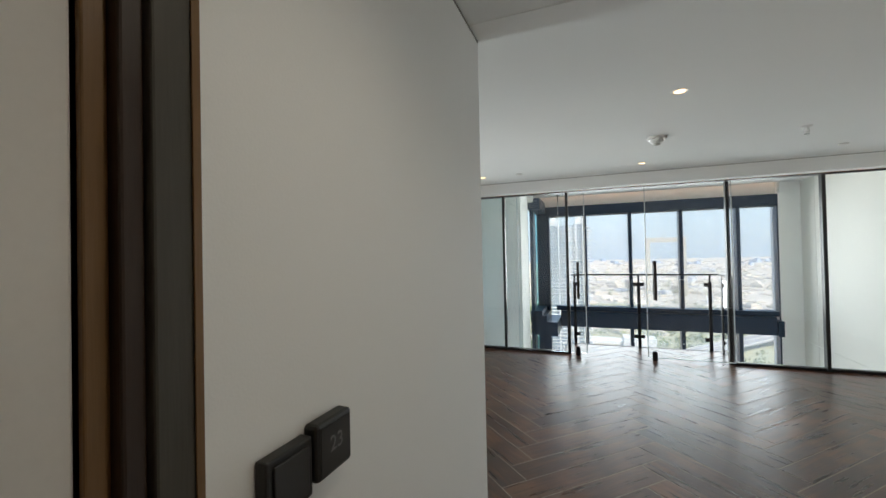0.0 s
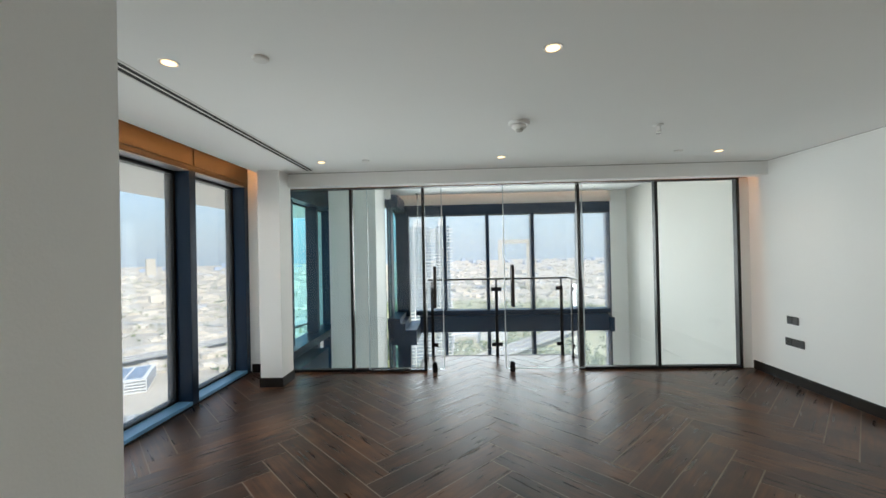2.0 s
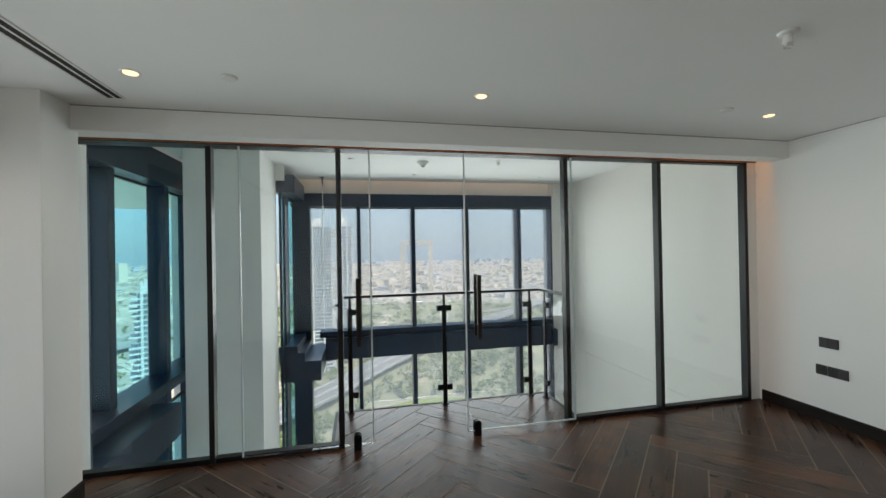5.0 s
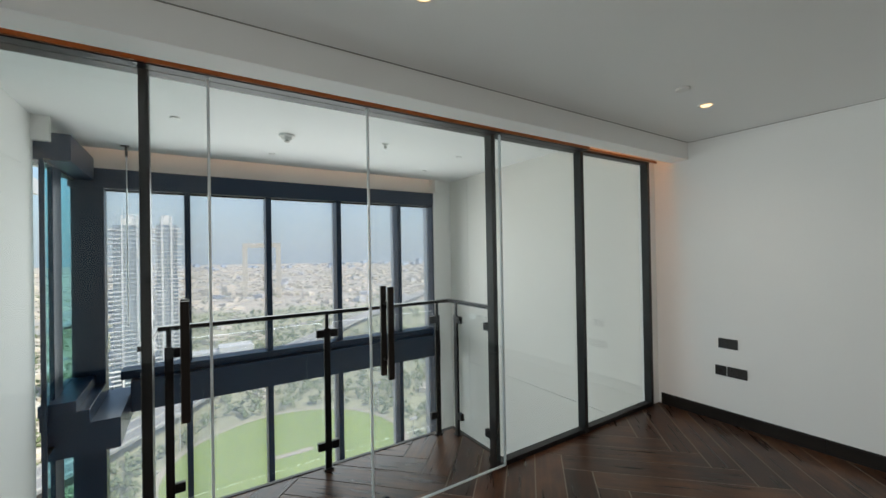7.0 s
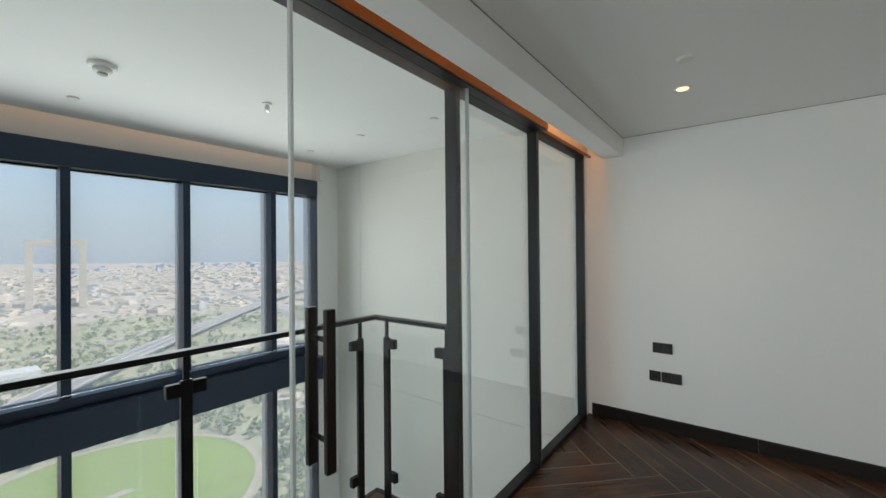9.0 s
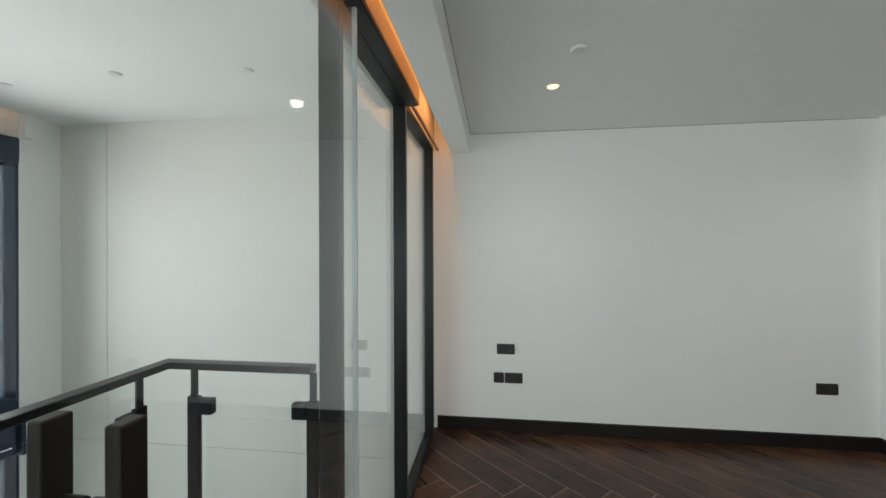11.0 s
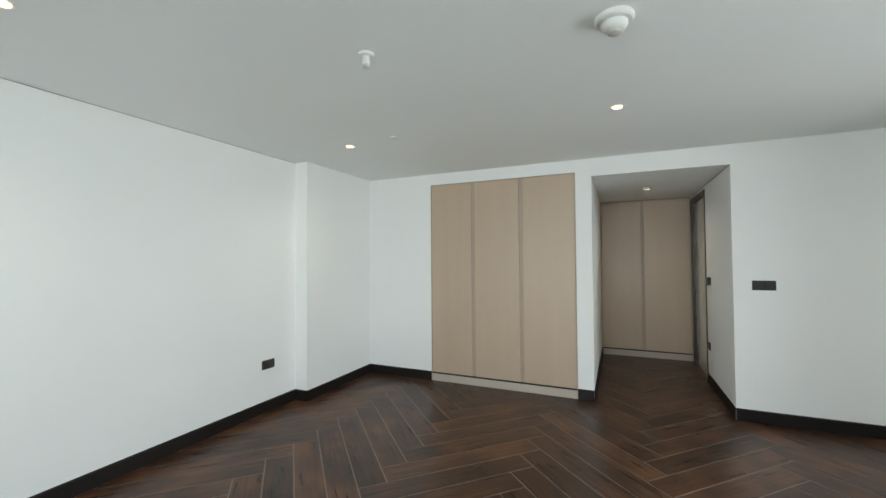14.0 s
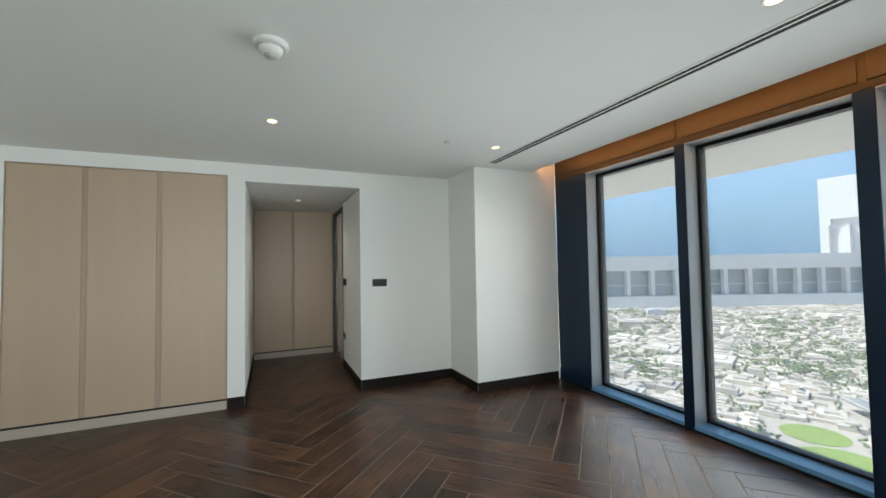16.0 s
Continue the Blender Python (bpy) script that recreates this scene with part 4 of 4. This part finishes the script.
while len(spots) < 10500:
    a, d = radians(rng.uniform(-165, -50)), rng.uniform(260, 1100)
    x, y = d * math.sin(a), d * math.cos(a)
    if clear_of_roads(x, y, 6) and noise.noise(Vector((x, y, 5)) * 0.009) > rng.uniform(-0.05, 0.35):
        spots.append((x, y, rng.uniform(2.5, 5.5)))
wood("street_trees", spots, "scattered green street trees among the houses")


def blocks(name, count, near, far, az, sizes, heights, mat, label, power=1.5, seed=1):
    r = random.Random(seed)
    verts, faces = [], []
    made = 0
    while made < count:
        a, d = radians(r.uniform(*az)), near + (far - near) * r.random() ** power
        x, y = d * math.sin(a), d * math.cos(a)
        s, t = r.uniform(*sizes), r.uniform(*sizes)
        if not clear_of_roads(x, y, max(s, t) * 0.6) or math.hypot(x - FIELD[0], y - FIELD[1]) < FIELD_R + 40:
            continue
        if -12 < math.degrees(a) < 60 and d < 980 and r.random() < 0.95:
            continue
        h = r.uniform(*heights) * (1 + 1.2 * (r.random() < 0.06))
        turn = radians(24) + (0.4 if noise.noise(Vector((x, y, 9)) * 0.002) > 0 else 0)
        c, sn = math.cos(turn), math.sin(turn)
        for (w0, w1, z0, z1) in ((s, t, 0, h), (s * 0.45, t * 0.5, h, h + r.uniform(1.2, 3))):
            base = len(verts)
            for zz in (z0, z1):
                for px, py in ((-1, -1), (1, -1), (1, 1), (-1, 1)):
                    lx, ly = px * w0 / 2, py * w1 / 2
                    verts.append((x + c * lx - sn * ly, y + sn * lx + c * ly, ZG + zz))
            for k in range(4):
                faces.append((base + k, base + (k + 1) % 4, base + 4 + (k + 1) % 4, base + 4 + k))
            faces.append((base + 4, base + 5, base + 6, base + 7))
        made += 1
    me = bpy.data.meshes.new(name)
    me.from_pydata(verts, [], faces)
    me.materials.append(mat)
    return tagged(new(name, me), label, "buildings", kind="stuff")


blocks("low_houses", 7500, 300, 4600, (-168, 62), (11, 30), (2.2, 4.0), HOUSE, "pale low-rise houses spread to the horizon", 1.3, 2)
blocks("near_houses", 2600, 290, 1300, (-168, -62), (7, 17), (2.5, 5), HOUSE, "closely packed pale houses below the window", 0.9, 12)
blocks("larger_houses", 600, 420, 4300, (-168, 62), (20, 44), (5, 10), HOUSE, "larger white city blocks among the houses", 1.2, 3)
blocks("grey_buildings", 300, 900, 4700, (-168, 62), (18, 40), (5, 11), HOUSE2, "grey mid-rise buildings in the distance", 0.8, 4)
blocks("skyline", 260, 3300, 4850, (-168, 62), (22, 60), (8, 26), HAZE_TINT, "skyline blocks tinted blue-grey for distance haze on the horizon", 0.7, 6)
blocks("distant_towers", 9, 1900, 3600, (-80, -20), (26, 48), (80, 140), HOUSE, "a few pale towers in the distance", 1.0, 8)

# parked cars, the car park and the buildings below the bedroom window
LOT_TURN = radians(30)
spots = bmesh.new()
for i in range(9):
    for k in range(18):
        if rng.random() < 0.8:
            x, y = (i - 4) * 8.5 + rng.uniform(-0.4, 0.4), (k - 8.5) * 3.0
            bm_box(spots, (x - 2.2, y - 0.9, 0.2), (x + 2.2, y + 0.9, 0.95))
            bm_box(spots, (x - 1.1, y - 0.75, 0.95), (x + 1.2, y + 0.75, 1.5))
lot = tagged(part("parked_cars", spots, CARS), "rows of parked cars far below", "cars", kind="stuff")
tarmac = structure("car_park", box_bm((-42, -30, -1), (42, 30, 0.12)), ASPH, "grey asphalt car park far below", "ground")
tarmac.location, tarmac.rotation_euler = (-226, 272, ZG), (0, 0, LOT_TURN)
lot.location, lot.rotation_euler = (-226, 272, ZG), (0, 0, LOT_TURN)
garage = thing("parking_garage", (-305, 328, ZG), "white multi-storey car park with open decks", "building")
garage.rotation_euler = (0, 0, LOT_TURN)
part("core", box_bm((-58, 4, 0), (28, 54, 10)), HOUSE2, garage)
for k in range(5):
    part("deck", box_bm((-60, 0, k * 2.6 + 0.1), (30, 56, k * 2.6 + 1.15)), TWHITE, garage)
for k in range(19):
    part("column", box_bm((-60 + k * 5.0, -0.4, 0), (-59.2 + k * 5.0, 0.6, 11)), TWHITE, garage)
ROOFB = material("blue_roof_sheet", (0.20, 0.27, 0.36), 0.5, vary=0.3, scale=0.05, fine=0.4, bump=0)
for k in range(6):
    part("roof", box_bm((-58 + k * 14.5, 6, 11.4), (-46 + k * 14.5, 50, 12.2)), ROOFB, garage)
annex = thing("annex_building", (-270, 260, ZG), "white rectangular building with roof plant", "building")
annex.rotation_euler = (0, 0, LOT_TURN)
part("wall", box_bm((-9, -14, 0), (9, 14, 22)), HOUSE2, annex)
part("roof", box_bm((-8, -13, 22), (8, 13, 22.4)), CONC, annex)
for k in range(6):
    part("roof_unit", box_bm((-5 + (k % 2) * 6, -11 + (k // 2) * 8, 22.4), (-1 + (k % 2) * 6, -6 + (k // 2) * 8, 24.5)), CONC, annex)


def balcony_tower(az, dist, width, depth, height, turn, seed, label):
    r = random.Random(seed)
    x, y = dist * math.sin(radians(az)), dist * math.cos(radians(az))
    t = thing("apartment_tower", (x, y, ZG), label, "tower", "twin apartment towers")
    t.rotation_euler = (0, 0, radians(turn))
    w, d = width / 2, depth / 2
    part("glazing", box_bm((-w + 2, -d + 2, 0), (w - 2, d - 2, height - 8)), TGLASS, t)
    for cx in (-w * 0.42, w * 0.30):
        part("fin", box_bm((cx - 0.7, -d - 0.6, 0), (cx + 0.7, -d + 3, height)), TWHITE, t)
    part("crown", boxes_bm(((-w * 0.45, -d + 1, height - 8), (w * 0.35, d - 2, height - 3)), ((-w * 0.25, -d + 4, height - 3), (w * 0.15, d - 4, height + 1))), TWHITE, t)
    n = int((height - 10) / 3.5)
    for k in range(n):
        z = 4 + k * 3.5
        if k % 9 == 8:
            part("slab", box_bm((-w + 1, -d + 0.6, z), (w - 1, d, z + 0.5)), TWHITE, t)
            continue
        ext = r.choice((0, 1.2, 2.4))
        part("balcony", box_bm((-w - ext, -d - 0.8, z), (-w * 0.5, d, z + 0.9)), TWHITE, t)
        part("balcony", box_bm((w * 0.42, -d - 0.8, z), (w + r.choice((0, 1.0, 2.2)), d, z + 0.9)), TWHITE, t)
        part("slab", box_bm((-w * 0.36, -d + 0.8, z + 0.2), (w * 0.24, d - 1, z + 0.8)), TWHITE, t)


balcony_tower(-5.4, 420, 27, 24, 153, 6, 1, "white apartment tower with stacked balconies and blue glass")
balcony_tower(-2.1, 452, 19, 24, 156, 6, 2, "slimmer white apartment tower with stacked balconies")
balcony_tower(-24.6, 330, 15, 15, 103, 24, 3, "teal-tinted apartment tower seen through the side window")

ax, ad = 8.2, 1180
arch = thing("frame_monument", (ad * math.sin(radians(ax)), ad * math.cos(radians(ax)), ZG), "giant pale gold rectangular frame structure", "monument")
arch.rotation_euler = (0, 0, radians(-ax))
for s in (-1, 1):
    part("leg", box_bm((s * 41 - 6, -3.5, 0), (s * 41 + 6, 3.5, 142)), GOLD, arch)
part("bridge", box_bm((-47, -3.6, 138), (47, 3.6, 150)), GOLD, arch)

# white low hall and its roundabout beside the park
hall = thing("white_hall", (20, 520, ZG), "low white modern hall beside the park", "building")
part("wall", boxes_bm(((-36, -10, 0), (30, 12, 12)), ((8, -16, 0), (42, 8, 17))), TWHITE, hall)
part("glazing", box_bm((-32, -10.6, 1), (2, -10, 9)), GOLD, hall)

# sky bridge of the same building
bridge = thing("sky_bridge", (-41.5, -32, 0), "long white sky bridge with glazed side and railing beside the tower", "bridge")
bridge.rotation_euler = (0, 0, radians(-23.7))
part("deck", box_bm((-95, -16, -4.7), (40, 0.4, -3.3)), TWHITE, bridge)
part("glazing", box_bm((-95, -15, -3.3), (40, -1.2, 0.05)), TGLASS, bridge)
part("parapet", box_bm((-95, -16, 0.05), (40, 0.2, 1.95)), TWHITE, bridge)
part("railing", box_bm((-95, 0.0, -1.9), (40, 0.1, -1.78)), CONC, bridge)
for k in range(42):
    part("rib", box_bm((-94 + k * 3.2, -0.9, -3.3), (-93.5 + k * 3.2, -0.2, 0.05)), TWHITE, bridge)
crown = thing("tower_crown", (-122, -38, -0.4), "white tower block with a tall arched recess", "tower")
part("wall", boxes_bm(((-5, -5, 0), (4, 5, 20)), ((4, -5, 0), (5, -3.4, 9)), ((4, -0.7, 0), (5, 0.2, 9)), ((4, 4.0, 0), (5, 5, 9)), ((4, -5, 10.5), (5, 5, 20)), ((4, -5, 9), (5, -3.0, 10.5)), ((4, 3.4, 9), (5, 5, 10.5))), TWHITE, crown)

# ---- floor planks, herringbone ----
PL, PW, GAP = 1.2, 0.1915, 0.0038
TIP = Vector((-0.483, 2.47))
UA, UB = Vector((1, 1)) / math.sqrt(2), Vector((-1, 1)) / math.sqrt(2)
RECTS = [(XW + 0.012, 3.79, YB, 6.06), (OX0, OX1, -0.72, YB), (-0.345, 1.785, 6.06, 6.72)]


def clipped(poly, x0, x1, y0, y1):
    for axis, lim, sign in ((0, x0, 1), (0, x1, -1), (1, y0, 1), (1, y1, -1)):
        out = []
        for p, q in zip(poly, poly[1:] + poly[:1]):
            dp, dq = sign * (p[axis] - lim), sign * (q[axis] - lim)
            if dp >= 0:
                out.append(p)
            if (dp >= 0) != (dq >= 0):
                out.append(p + (q - p) * (dp / (dp - dq)))
        poly = out
        if len(poly) < 3:
            return []
    return poly


def plank_mesh(poly, inv, top):
    bm = bmesh.new()
    loc = [inv @ Vector((p.x, p.y, 0)) for p in poly]
    mid = sum(loc, Vector()) / len(loc)
    hi = [bm.verts.new((p.x + (mid.x - p.x) * 0.0015, p.y + (mid.y - p.y) * 0.004, top)) for p in loc]
    lo = [bm.verts.new((p.x, p.y, -0.006)) for p in loc]
    f1 = bm.faces.new(hi)
    for k in range(len(loc)):
        bm.faces.new((lo[k], lo[(k + 1) % len(loc)], hi[(k + 1) % len(loc)], hi[k]))
    if f1.normal.z < 0:
        bmesh.ops.reverse_faces(bm, faces=bm.faces)
    bm.normal_update()
    if f1.normal.z < 0:
        bmesh.ops.reverse_faces(bm, faces=bm.faces)
    return bm


lay = random.Random(11)
balcony = bpy.data.objects["balcony"]
for col in range(-3, 5):
    for k in range(-45, 45):
        for tilt in (0, 1):
            a0, b0 = k * PW + col * PL, k * PW - col * PL
            if tilt:
                a, b, la, lb = a0, b0, PW, PL
            else:
                a, b, la, lb = a0 + PW, b0, PL, PW
            corners = [TIP + UA * (a + i * la + (GAP if i == 0 else -GAP)) + UB * (b + j * lb + (GAP if j == 0 else -GAP)) for i, j in ((0, 0), (1, 0), (1, 1), (0, 1))]
            if min(c.x for c in corners) > 4 or max(c.x for c in corners) < -2.7 or min(c.y for c in corners) > 6.8 or max(c.y for c in corners) < -0.8:
                continue
            mid = sum(corners, Vector((0, 0))) / 4
            turn = radians(135 if tilt else 45)
            m = Matrix.Translation((mid.x, mid.y, 0)) @ Matrix.Rotation(turn, 4, "Z")
            top = lay.uniform(-0.0004, 0.0004)
            for n, rect in enumerate(RECTS):
                poly = clipped(corners, *rect)
                if poly:
                    ob = part("plank", plank_mesh(poly, m.inverted(), top), PLANK, balcony if n == 2 else floor)
                    ob.matrix_basis = m
